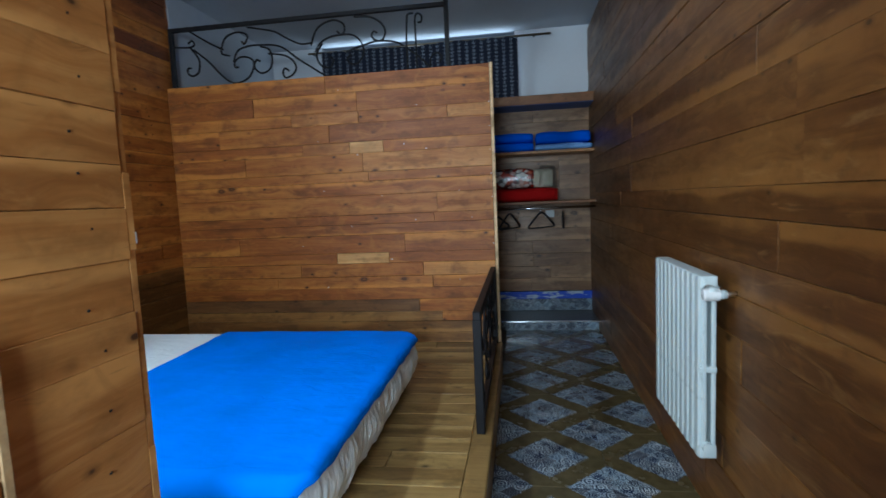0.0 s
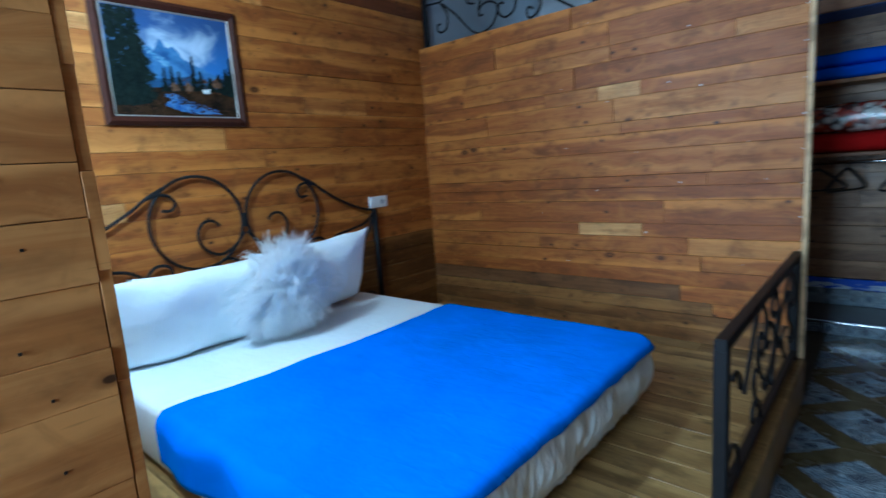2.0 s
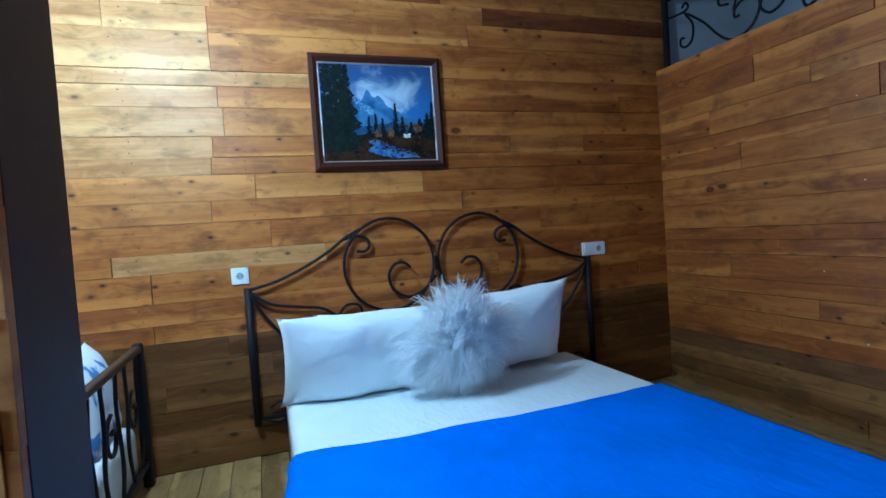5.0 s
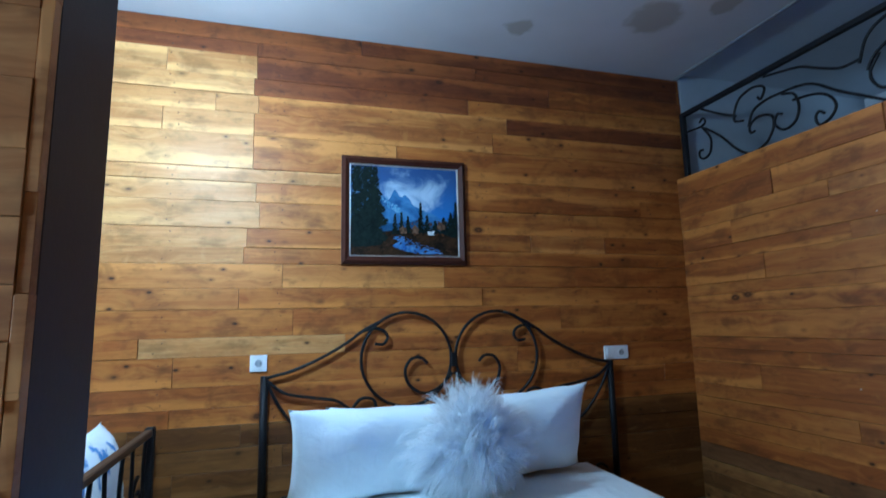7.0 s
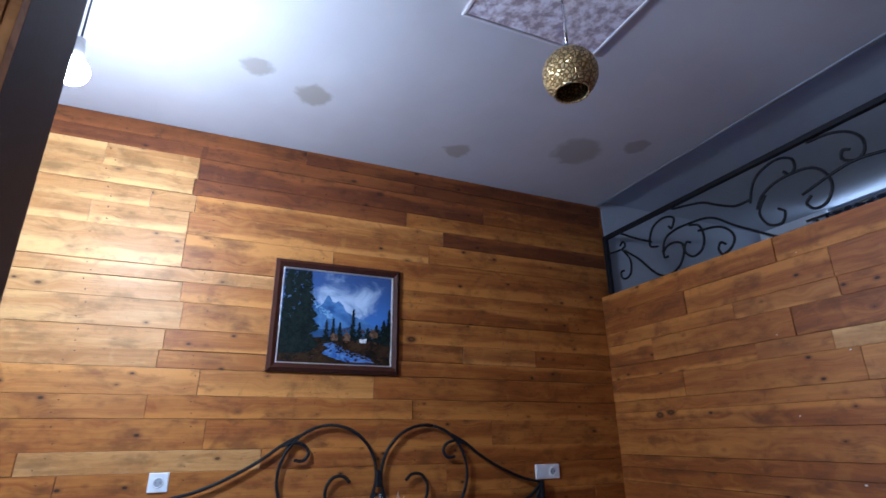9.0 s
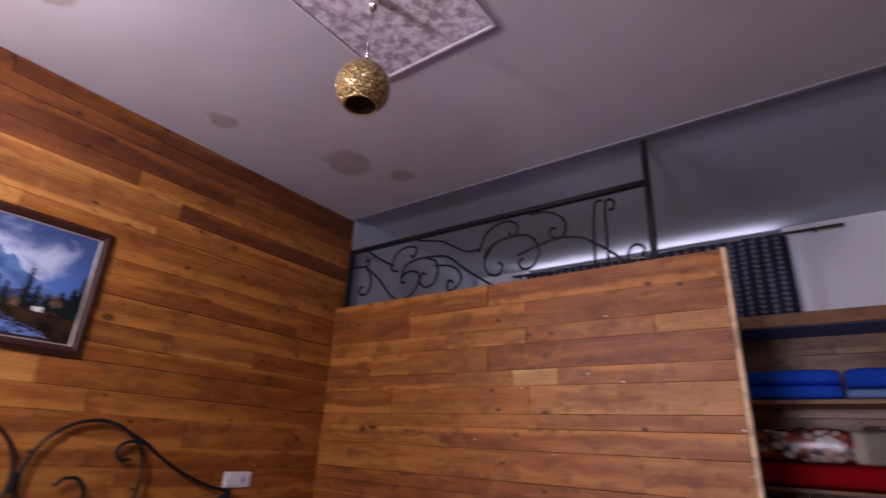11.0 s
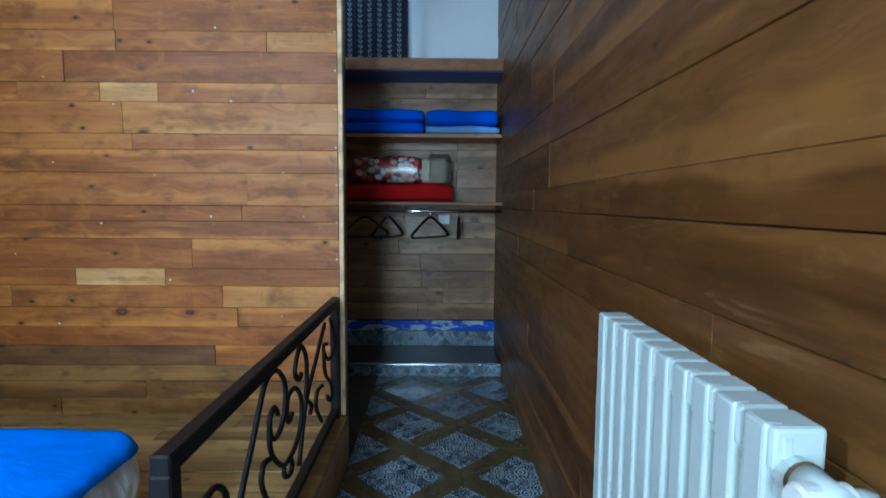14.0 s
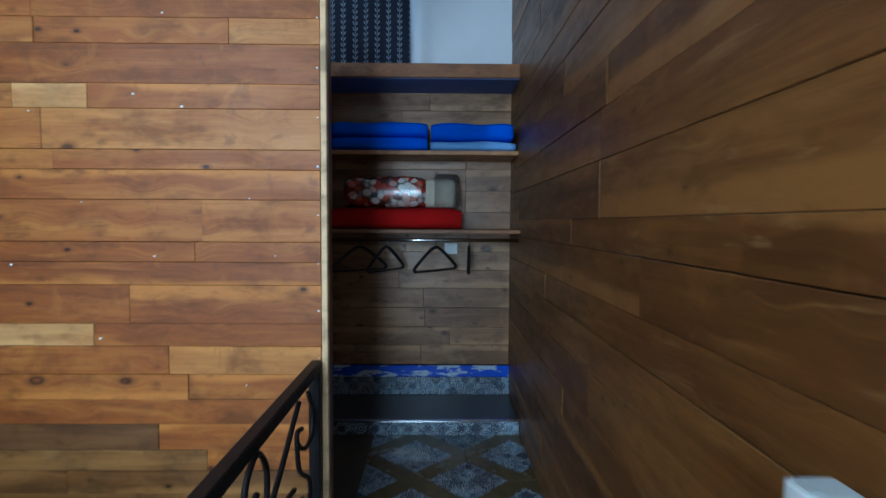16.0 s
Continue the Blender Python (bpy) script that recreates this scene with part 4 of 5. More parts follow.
def painting():
    Y0, Y1, Z0, Z1 = 1.586, 2.306, 1.700, 2.314
    p = thing("picture", (WEST, 1.955, 2.0), label="framed oil painting of mountains, cottages and a stream", category="picture")
    wood_frame = plain("mahogany_frame", (0.050, 0.0145, 0.0075), 0.48, 0.0, 0.30, 25.0)
    wood_frame.node_tree.nodes["Principled BSDF"].inputs["Specular IOR Level"].default_value = 0.15
    gold = plain("worn_silver_leaf", (0.50, 0.46, 0.40), 0.42, 0.6, 0.3, 60.0)

    def rail(name, a, b, c, d, mat, h0, h1, inner):
        """A mitred frame side from outer corners a, b to inner corners d, c, raised in the middle."""
        bm = bmesh.new()
        prof = ((0.0, 0.0), (0.0, h0), (0.45, h1), (0.8, h1 * 0.75), (1.0, inner), (1.0, 0.0))
        rows = []
        for s, e in ((a, d), (b, c)):
            rows.append([bm.verts.new((WEST + h, s[0] + (e[0] - s[0]) * t, s[1] + (e[1] - s[1]) * t)) for t, h in prof])
        for k in range(len(prof) - 1):
            bm.faces.new((rows[0][k], rows[1][k], rows[1][k + 1], rows[0][k + 1]))
        bmesh.ops.recalc_face_normals(bm, faces=bm.faces[:])
        return part(name, bm, mat, p)

    def ring(y0, y1, z0, z1, w, mat, h0, h1, inner, name):
        o = [(y0, z0), (y1, z0), (y1, z1), (y0, z1)]
        i = [(y0 + w, z0 + w), (y1 - w, z0 + w), (y1 - w, z1 - w), (y0 + w, z1 - w)]
        for k in range(4):
            rail(name, o[k], o[(k + 1) % 4], i[(k + 1) % 4], i[k], mat, h0, h1, inner)

    ring(Y0, Y1, Z0, Z1, 0.044, wood_frame, 0.020, 0.036, 0.020, "frame_side")
    ring(Y0 + 0.043, Y1 - 0.043, Z0 + 0.043, Z1 - 0.043, 0.008, gold, 0.019, 0.020, 0.013, "gilt_lip")
    y0, y1, z0, z1 = Y0 + 0.050, Y1 - 0.050, Z0 + 0.050, Z1 - 0.050

    n = Nodes("oil_sky", 0.45)
    q = n.coord()
    cloud = n.noise(n.stretch(q, (1, 5.0, 7.0)), 1.0, 5.0, 0.6, 0.7)
    zz = n.xyz(q)[2]
    low = n.step(zz, z0 + 0.12, z1, 0.0, 1.0)
    blue = n.mix(low, (0.060, 0.19, 0.50), (0.034, 0.075, 0.20))
    dy = n.math("MULTIPLY", n.math("SUBTRACT", n.xyz(q)[1], 1.965), 1.0)
    dz = n.math("MULTIPLY", n.math("SUBTRACT", zz, 2.105), 2.0)
    far = n.math("SQRT", n.math("ADD", n.math("MULTIPLY", dy, dy), n.math("MULTIPLY", dz, dz)))
    puff = n.math("ADD", n.math("SUBTRACT", 0.62, n.math("MULTIPLY", far, 2.3)), n.math("MULTIPLY", n.math("SUBTRACT", cloud, 0.5), 1.7))
    n.colour(n.mix(n.step(puff, 0.0, 0.60, 0.0, 0.9), blue, (0.52, 0.62, 0.72)))
    canvas = part("canvas", box(WEST + 0.002, y0 - 0.004, z0 - 0.004, WEST + 0.012, y1 + 0.004, z1 + 0.004), n.m, p, "painted sky with white clouds")

    def oil(name, a, b, s=18.0):
        k = Nodes(name, 0.5)
        k.b.inputs["Specular IOR Level"].default_value = 0.12
        f = k.noise(k.coord(), s, 5.0, 0.65, 0.5)
        return k.colour(k.ramp(f, (0.38, a), (0.62, b))).bump(f, 0.3, 0.002).m

    depth = [0.0124]
    rnd = random.Random(3)

    def shape(name, pts, mat):
        depth[0] += 0.00025
        bm = bmesh.new()
        rough_edge = []
        for (a, b), (c, d) in zip(pts, pts[1:] + pts[:1]):
            for k in range(4):
                s, e = k / 4, 0.010 if k else 0.004
                rough_edge.append((min(1, max(0, a + (c - a) * s + rnd.uniform(-e, e))), min(1, max(0, b + (d - b) * s + rnd.uniform(-e, e)))))
        vs = [bm.verts.new((WEST + depth[0], y0 + a * (y1 - y0), z0 + b * (z1 - z0))) for a, b in rough_edge]
        f = bm.faces.new(vs)
        f.normal_update()
        if f.normal.x < 0:
            f.normal_flip()
        return part(name, bm, mat, canvas)

    snow, slate = oil("oil_snow_mountain", (0.030, 0.085, 0.22), (0.10, 0.22, 0.42), 9.0), oil("oil_far_hills", (0.020, 0.055, 0.13), (0.045, 0.11, 0.22))
    forest, meadow = oil("oil_forest", (0.004, 0.007, 0.007), (0.012, 0.020, 0.016), 40.0), oil("oil_meadow", (0.006, 0.005, 0.004), (0.050, 0.024, 0.010), 14.0)
    stream, house_c = oil("oil_stream", (0.03, 0.09, 0.28), (0.14, 0.26, 0.48), 40.0), oil("oil_cottage", (0.06, 0.03, 0.018), (0.20, 0.11, 0.06), 60.0)
    shape("mountain", [(0.16, 0.36), (0.22, 0.55), (0.30, 0.66), (0.34, 0.62), (0.40, 0.74), (0.46, 0.66), (0.50, 0.68), (0.58, 0.56), (0.70, 0.50), (0.86, 0.42), (1.0, 0.40), (1.0, 0.30), (0.16, 0.30)], snow)
    shape("hill", [(0.0, 0.45), (0.2, 0.40), (0.4, 0.36), (0.6, 0.40), (0.8, 0.36), (1.0, 0.46), (1.0, 0.2), (0.0, 0.2)], slate)
    shape("meadow", [(0.0, 0.30), (0.3, 0.27), (0.55, 0.30), (0.8, 0.28), (1.0, 0.34), (1.0, 0.0), (0.0, 0.0)], meadow)
    shape("stream", [(0.40, 0.21), (0.47, 0.22), (0.49, 0.16), (0.60, 0.12), (0.72, 0.07), (0.86, 0.03), (0.60, 0.02), (0.48, 0.06), (0.37, 0.10), (0.43, 0.15)], stream)

    def dabs(name, spots, mat):
        """Brush dabs: small tilted lozenges at (across, up, size)."""
        depth[0] += 0.0003
        bm = bmesh.new()
        for a, b, s in spots:
            if not (0.012 < a < 0.988 and 0.012 < b < 0.988):
                continue
            k = rnd.uniform(-0.6, 0.6)
            pts = ((-s, -s * 0.2 + k * s), (0, -s * 0.6), (s, s * 0.2 - k * s), (0, s * 0.7))
            f = bm.faces.new([bm.verts.new((WEST + depth[0] + rnd.uniform(0, 0.0002), y0 + min(1, max(0, a + u)) * (y1 - y0), z0 + min(1, max(0, b + v)) * (z1 - z0))) for u, v in pts])
            f.normal_update()
            if f.normal.x < 0:
                f.normal_flip()
        return tagged(part(name, bm, mat, canvas), kind="stuff")

    def pine(name, cx, base, h, w):
        n_ = int(80 + 900 * h * w * 6)
        spots = []
        for k in range(n_):
            q_ = rnd.random() ** 1.3
            spots.append((cx + rnd.uniform(-1, 1) * w * (1.02 - q_) * (0.75 + 0.25 * math.sin(q_ * 30)), base + h * q_, 0.010 + 0.012 * (1 - q_) * min(1, w * 10)))
        dabs(name, spots, forest)

    autumn = oil("oil_autumn", (0.030, 0.014, 0.006), (0.13, 0.050, 0.014), 60.0)
    dabs("autumn_bushes", [(rnd.uniform(0.55, 1.0), rnd.uniform(0.22, 0.40), rnd.uniform(0.008, 0.02)) for k in range(70)], autumn)
    dabs("bank", [(rnd.uniform(0.0, 1.0), rnd.uniform(0.02, 0.26), rnd.uniform(0.010, 0.026)) for k in range(110)], oil("oil_bank", (0.008, 0.006, 0.005), (0.055, 0.026, 0.012), 50.0))
    dabs("stream_glints", [(0.42 + 0.40 * q_ + rnd.uniform(-0.05, 0.05), 0.20 - 0.16 * q_ + rnd.uniform(-0.02, 0.02), rnd.uniform(0.004, 0.009)) for q_ in (rnd.random() for k in range(90))], stream)
    dabs("snow", [(0.26 + 0.20 * q_ + rnd.gauss(0, 0.012), 0.66 - 0.18 * q_ + rnd.gauss(0, 0.018), rnd.uniform(0.006, 0.014)) for q_ in (rnd.random() for k in range(90))], oil("oil_bright_snow", (0.12, 0.28, 0.46), (0.26, 0.42, 0.58), 60.0))
    for cx, base, h, w in ((0.02, 0.10, 1.25, 0.22), (0.10, 0.12, 1.20, 0.21), (0.17, 0.16, 1.05, 0.17), (0.22, 0.34, 0.70, 0.12), (0.20, 0.20, 0.50, 0.10), (0.40, 0.24, 0.22, 0.03), (0.46, 0.24, 0.25, 0.03), (0.52, 0.26, 0.18, 0.03), (0.64, 0.26, 0.34, 0.035), (0.70, 0.26, 0.20, 0.035), (0.78, 0.26, 0.14, 0.05), (0.86, 0.26, 0.18, 0.06), (0.93, 0.24, 0.26, 0.07), (0.98, 0.22, 0.40, 0.06)):
        pine("pine", cx, base, h, w)
    for a, b, w in ((0.44, 0.245, 0.06), (0.56, 0.25, 0.06), (0.80, 0.30, 0.07)):
        shape("cottage", [(a, b), (a + w, b), (a + w, b + 0.05), (a + w * 0.5, b + 0.10), (a, b + 0.05)], house_c)
    shape("white_wall", [(0.70, 0.235), (0.77, 0.235), (0.77, 0.275), (0.70, 0.275)], oil("oil_white", (0.55, 0.55, 0.52), (0.8, 0.8, 0.76), 60.0))
    return p


painting()


# ---- the radiator ----
def radiator():
    X0, Z0, Z1, N, W = 0.634, 0.335, 1.030, 10, 0.062
    Y0 = 1.990
    r = thing("radiator", (0.68, Y0 + N * W / 2, Z0), label="white enamelled sectional radiator hung on the board wall", category="radiator")
    b = bmesh.new()
    box(X0, -0.0195, Z0 + 0.004, X0 + 0.026, 0.0195, Z1 - 0.002, 0.005, b, 2)
    box(X0 + 0.014, -0.0305, Z0 + 0.006, X0 + 0.028, 0.0305, Z1 - 0.012, 0.003, b)
    for za, zb in ((Z0 + 0.004, Z0 + 0.055), (Z0 + 0.33, Z0 + 0.355), (Z1 - 0.055, Z1 - 0.003)):
        box(X0 + 0.004, -0.0290, za, X0 + 0.066, 0.0290, zb, 0.006, b, 2)
    box(X0 + 0.046, -0.0240, Z0 + 0.010, X0 + 0.064, 0.0240, Z1 - 0.010, 0.006, b, 2)
    for z in (Z0 + 0.05, Z1 - 0.055):
        tube([(X0 + 0.030, -0.031, z), (X0 + 0.030, 0.031, z)], 0.021, 14, b)
    first = part("section", b, RAD_PAINT, r)
    base = first.matrix_parent_inverse.copy()
    for k in range(N):
        o = first if k == 0 else first.copy()
        if k:
            scene.collection.objects.link(o)
        o.matrix_basis = Matrix.Translation((0, Y0 + W * (k + 0.5), 0))
        o.matrix_parent_inverse = base
    x, z = X0 + 0.030, Z1 - 0.055
    rust = plain("rusty_brass", (0.16, 0.10, 0.055), 0.6, 0.5, 0.5, 30.0, 0.4)
    part("end_nut", tube([(x, Y0 + 0.002, z), (x, Y0 - 0.014, z)], 0.0225, 12), RAD_PAINT, r)
    part("rust_ring", tube([(x, Y0 - 0.013, z), (x, Y0 - 0.018, z)], 0.0228, 16), rust, r, "rust-stained joint ring")
    v = part("valve_body", tube([(x, Y0 - 0.018, z), (x, Y0 - 0.040, z), (x, Y0 - 0.066, z)], 0.0215, 16, None, lambda k: 1.0 - 0.12 * k), RAD_PAINT, r, "paint-smeared valve body", True)
    part("pipe", tube([(x + 0.012, Y0 - 0.048, z - 0.006), (x + 0.05, Y0 - 0.048, z - 0.006), (EAST + 0.004, Y0 - 0.048, z - 0.006)], 0.0125, 12), CHROME, r, "short chrome pipe into the wall", True)
    part("collar", tube([(x + 0.016, Y0 - 0.048, z - 0.006), (x + 0.045, Y0 - 0.048, z - 0.006)], 0.0165, 12), RAD_PAINT, v, "", True)
    knob = part("valve_knob", tube([(x + 0.02, Y0 - 0.048, z - 0.006), (x - 0.030, Y0 - 0.048, z - 0.006), (x - 0.034, Y0 - 0.048, z - 0.006)], 0.0225, 20, None, lambda k: 1.0 if k < 0.9 else 0.85), PLASTIC, v, "white plastic valve knob", False)
    part("bleed_plug", tube([(x, Y0 + 0.002, Z0 + 0.05), (x, Y0 - 0.014, Z0 + 0.05)], 0.021, 6), RAD_PAINT, r)
    for y in (Y0 + 0.12, Y0 + N * W - 0.12):
        part("bracket", box(X0 + 0.058, y - 0.012, Z1 - 0.09, EAST + 0.002, y + 0.012, Z1 - 0.06, 0.002), RAD_PAINT, r)
    return r


radiator()


# ---- the closet ----
def shelf(z0, z1, y0, label, under=None):
    s = thing("shelf", (0.11, 5.5, z0), label=label, category="shelf", group="closet shelves")
    part("board", box(-0.518, y0, z0, EAST - 0.001, BACK - T, z1, 0.004), SHELF_WOOD, s)
    if under:
        part("underside", box(-0.515, y0 + 0.02, z0 - 0.004, EAST - 0.004, BACK - T - 0.002, z0 - 0.0005), under, s, "slate blue painted underside")
    return s


SLATE = plain("slate_blue_paint", (0.13, 0.20, 0.42), 0.7)
shelf(2.235, 2.322, 5.300, "thick brown wooden closet shelf at the top", SLATE)
shelf(1.757, 1.786, 5.330, "brown wooden closet shelf carrying towels")
shelf(1.258, 1.284, 5.215, "brown wooden closet shelf carrying blankets")

rod = tagged(link("clothes_rod", tube([(-0.519, 5.30, 1.215), (EAST - 0.001, 5.30, 1.215)], 0.0125, 14), CHROME, True), label="chrome clothes rod under the closet shelf", category="rod")


def folded(name, x0, x1, y0, y1, z, layers, h, mat, label, category, seed, group=""):
    """A folded cloth: layers that bulge at the front fold and sag a little."""
    t = thing(name, ((x0 + x1) / 2, (y0 + y1) / 2, z), label=label, category=category, group=group)
    for k in range(layers):
        za = z + k * h

        def f(u, v):
            a = 2 * math.pi * v
            ca, sa = math.cos(a), math.sin(a)
            e = 0.45
            yy = (y0 + y1) / 2 + (y1 - y0) / 2 * math.copysign(abs(ca) ** e, ca)
            zz = za + h / 2 + h / 2 * math.copysign(abs(sa) ** 0.6, sa)
            x = x0 + u * (x1 - x0)
            sag = 0.012 * noise.noise(Vector((x * 5 + seed, yy * 5, k * 1.7))) if sa > 0 else 0.0
            end = 1 - 0.10 * max(0, abs(2 * u - 1) - 0.85) / 0.15
            return Vector((x + 0.006 * noise.noise(Vector((zz * 20, seed, k))), yy, za + (zz - za) * end + sag * (1 if k == layers - 1 else 0)))

        bm = grid(16, 28, f)
        bmesh.ops.remove_doubles(bm, verts=bm.verts[:], dist=1e-5)
        bmesh.ops.holes_fill(bm, edges=[e for e in bm.edges if e.is_boundary], sides=0)
        bmesh.ops.recalc_face_normals(bm, faces=bm.faces[:])
        part("fold", bm, mat if not isinstance(mat, tuple) else mat[k], t, "", True)
    return t


folded("towel", -0.46, 0.155, 5.345, 5.64, 1.787, 2, 0.092, BLUE_TOWEL, "bright blue bath towels folded on the shelf", "towel", 1.0, "towels on the shelf")
folded("towel", 0.175, 0.722, 5.350, 5.64, 1.787, 1, 0.066, PALE_TOWEL, "pale blue towel folded under a darker one", "towel", 2.0, "towels on the shelf")
folded("towel", 0.180, 0.705, 5.345, 5.64, 1.855, 1, 0.115, BLUE_TOWEL, "bright blue bath towel on a pale towel", "towel", 3.0, "towels on the shelf")
folded("blanket", -0.46, 0.375, 5.235, 5.62, 1.285, 1, 0.135, RED, "red blanket folded on the closet shelf", "blanket", 4.0)


def bedding_bag():
    t = folded("bedding_bag", -0.36, 0.15, 5.26, 5.60, 1.421, 1, 0.20, FLORAL, "clear zip bag of red floral bedding on the red blanket", "bag", 5.0)
    b = box(0.135, 5.27, 1.423, 0.335, 5.59, 1.60, 0.035, None, 3)
    part("cream_quilt", b, CREAM, t, "cream quilt showing through the bag", True)
    clear = Nodes("clear_film", 0.12)
    clear.b.inputs["Transmission Weight"].default_value = 0.95
    clear.b.inputs["IOR"].default_value = 1.1
    clear.colour((0.85, 0.85, 0.85))
    part("film", box(0.20, 5.255, 1.422, 0.362, 5.61, 1.632, 0.03, None, 3), clear.m, t, "clear plastic end of the bag", True)
    return t


bedding_bag()


def hanger(x, turn, mat, label):
    h = thing("coat_hanger", (x, 5.30, 1.228), label=label, category="hanger", group="hangers on the rod")
    plane = lambda p: (p[0], 0.0, p[1])
    hook = smooth_line([(-0.018, 0.000), (-0.010, 0.016), (0.004, 0.020), (0.018, 0.008), (0.014, -0.012), (0.0, -0.03), (0.0, -0.062)], 6)
    body = smooth_line([(-0.185, -0.205), (-0.205, -0.190), (-0.17, -0.158), (-0.06, -0.080), (0.0, -0.058), (0.06, -0.080), (0.17, -0.158), (0.205, -0.190), (0.185, -0.205)], 6)
    for name, c, r, m in (("hook", hook, 0.0028, CHROME), ("shoulder", body, 0.0105, mat), ("bar", [(-0.19, -0.205), (0.0, -0.207), (0.19, -0.205)], 0.0075, mat)):
        o = link(name, tube([plane(p) for p in c], r, 8), m, True)
        o.parent = h
    h.rotation_euler = (0, 0, radians(turn))
    return h


for x, turn, mat, lab in ((-0.27, 40, BLACK_PLASTIC, "black plastic coat hanger turned on the rod"), (-0.10, 62, BLACK_PLASTIC, "black plastic coat hanger turned on the rod"),
                          (0.215, 50, BLACK_PLASTIC, "black plastic coat hanger hanging alone"), (0.425, 86, BLACK_PLASTIC, "black plastic coat hanger seen edge on")):
    hanger(x, turn, mat, lab)

# a white switch plate on the closet's back wall
sw2 = thing("wall_switch", (0.29, BACK - T, 1.15), label="small white switch plate on the closet back wall", category="switch")
part("plate", box(0.275, BACK - T - 0.010, 1.105, 0.365, BACK - T + 0.003, 1.180, 0.003, None, 2), PLASTIC, sw2)
part("rocker", box(0.300, BACK - T - 0.014, 1.118, 0.340, BACK - T - 0.009, 1.167, 0.002), PLASTIC, sw2)

# step and tiled foot of the closet wall
step = structure("floor_step", box(-0.52, 5.200, -0.006, EAST, BACK, 0.083), plain("dark_step_stone", (0.055, 0.052, 0.050), 0.35), "low dark step with tiled riser in the closet", "step")
part("nosing", box(-0.518, 5.178, 0.083, EAST - 0.001, BACK - 0.04, 0.096, 0.003), plain("step_tread", (0.060, 0.058, 0.056), 0.32), step)
part("metal_edge", box(-0.515, 5.172, 0.082, EAST - 0.003, 5.190, 0.0985, 0.003), CHROME, step, "bright metal edge strip")
foot = structure("wall_north_foot", box(-0.52, BACK - 0.035, 0.096, EAST, BACK - 0.001, 0.305), BACKING, "tiled foot of the closet wall with chipped blue edge", "wall")
part("blue_edge", box(-0.518, BACK - 0.052, 0.225, EAST - 0.001, BACK - 0.034, 0.308, 0.004), BLUE_EDGE, foot, "chipped blue painted edge strip")


# ---- curtain ----
def curtain():
    c = thing("curtain", (-1.02, 5.62, 2.4), label="navy curtain with pale leaf print before the high window", category="curtain")

    def f(u, v):
        x = -2.08 + u * 2.11
        top = 2.984 + 0.010 * abs(math.sin(x * 19)) - 0.016 * max(0, math.sin(x * 5.3 + 1)) ** 2
        return Vector((x, 5.615 + 0.022 * math.sin(x * 34) * (0.5 + 0.5 * v) + 0.008 * math.sin(x * 13), top - v * (top - 2.335)))

    part("cloth", grid(320, 8, f), CURTAIN, c, "", True)
    part("rod", tube([(-2.25, 5.645, 3.000), (0.37, 5.645, 2.996)], 0.011, 10), plain("bronze_rod", (0.16, 0.12, 0.08), 0.4, 0.6), c, "thin bronze curtain rod", True)
    for x in (-2.2, -1.0, 0.2):
        part("bracket", box(x - 0.008, 5.64, 2.988, x + 0.008, BACK + 0.002, 3.006, 0.002), IRON, c)
    return c


curtain()


# ---- lamps ----
def pendant():
    x, y, z, r = -1.05, 2.385, 2.585, 0.098
    p = thing("pendant_lamp", (x, y, CEIL), label="gold crackled globe pendant hanging from a patterned ceiling panel", category="pendant lamp")
    n = Nodes("gold_crackle", 0.32, 0.75)
    q = n.coord()
    d = n.voronoi(q, 70.0, "DISTANCE_TO_EDGE")
    f = n.step(d, 0.02, 0.22)
    n.colour(n.mix(f, (0.20, 0.11, 0.03), (0.78, 0.58, 0.27)))
    n.bump(f, 0.6, 0.006)
    shell = bmesh.new()
    hole = radians(38)
    for rr, flip in ((r, False), (r - 0.006, True)):
        def g(u, v):
            a, b = 2 * math.pi * u, hole + v * (math.pi - hole - 0.12)
            w = rr * (1 + (0.02 * noise.noise(Vector((math.cos(a) * 9, math.sin(a) * 9, b * 8))) if not flip else 0))
            return Vector((x + w * math.sin(b) * math.cos(a), y + w * math.sin(b) * math.sin(a), z - w * math.cos(b)))
        grid(40, 22, g, shell)
    bmesh.ops.remove_doubles(shell, verts=shell.verts[:], dist=1e-5)
    globe = part("globe", shell, n.m, p, "gold crackled globe, open below", True)
    rim = [(x + r * math.sin(hole) * math.cos(a), y + r * math.sin(hole) * math.sin(a), z - r * math.cos(hole)) for a in (2 * math.pi * k / 28 for k in range(29))]
    part("rim", tube(rim, 0.005, 6), n.m, globe, "", True)
    part("stem", tube([(x, y, z + r - 0.01), (x, y, CEIL - 0.04)], 0.006, 8), CHROME, p, "", True)
    part("cap", tube([(x, y, z + r - 0.006), (x, y, z + r + 0.03)], 0.020, 14, None, lambda t: 1 - 0.5 * t), CHROME, p, "", True)
    part("canopy", tube([(x, y, CEIL - 0.075), (x, y, CEIL - 0.012)], 0.026, 18, None, lambda t: 0.5 + 0.5 * t), CHROME, p, "chrome ceiling canopy", True)
    part("bulb", tube([(x, y, z - 0.02), (x, y, z), (x, y, z + 0.03), (x, y, z + 0.07)], 0.028, 14, None, lambda t: (0.5, 1.0, 0.9, 0.5)[min(3, int(t * 3.01))]), PLASTIC, p, "unlit white bulb", True)
    return p


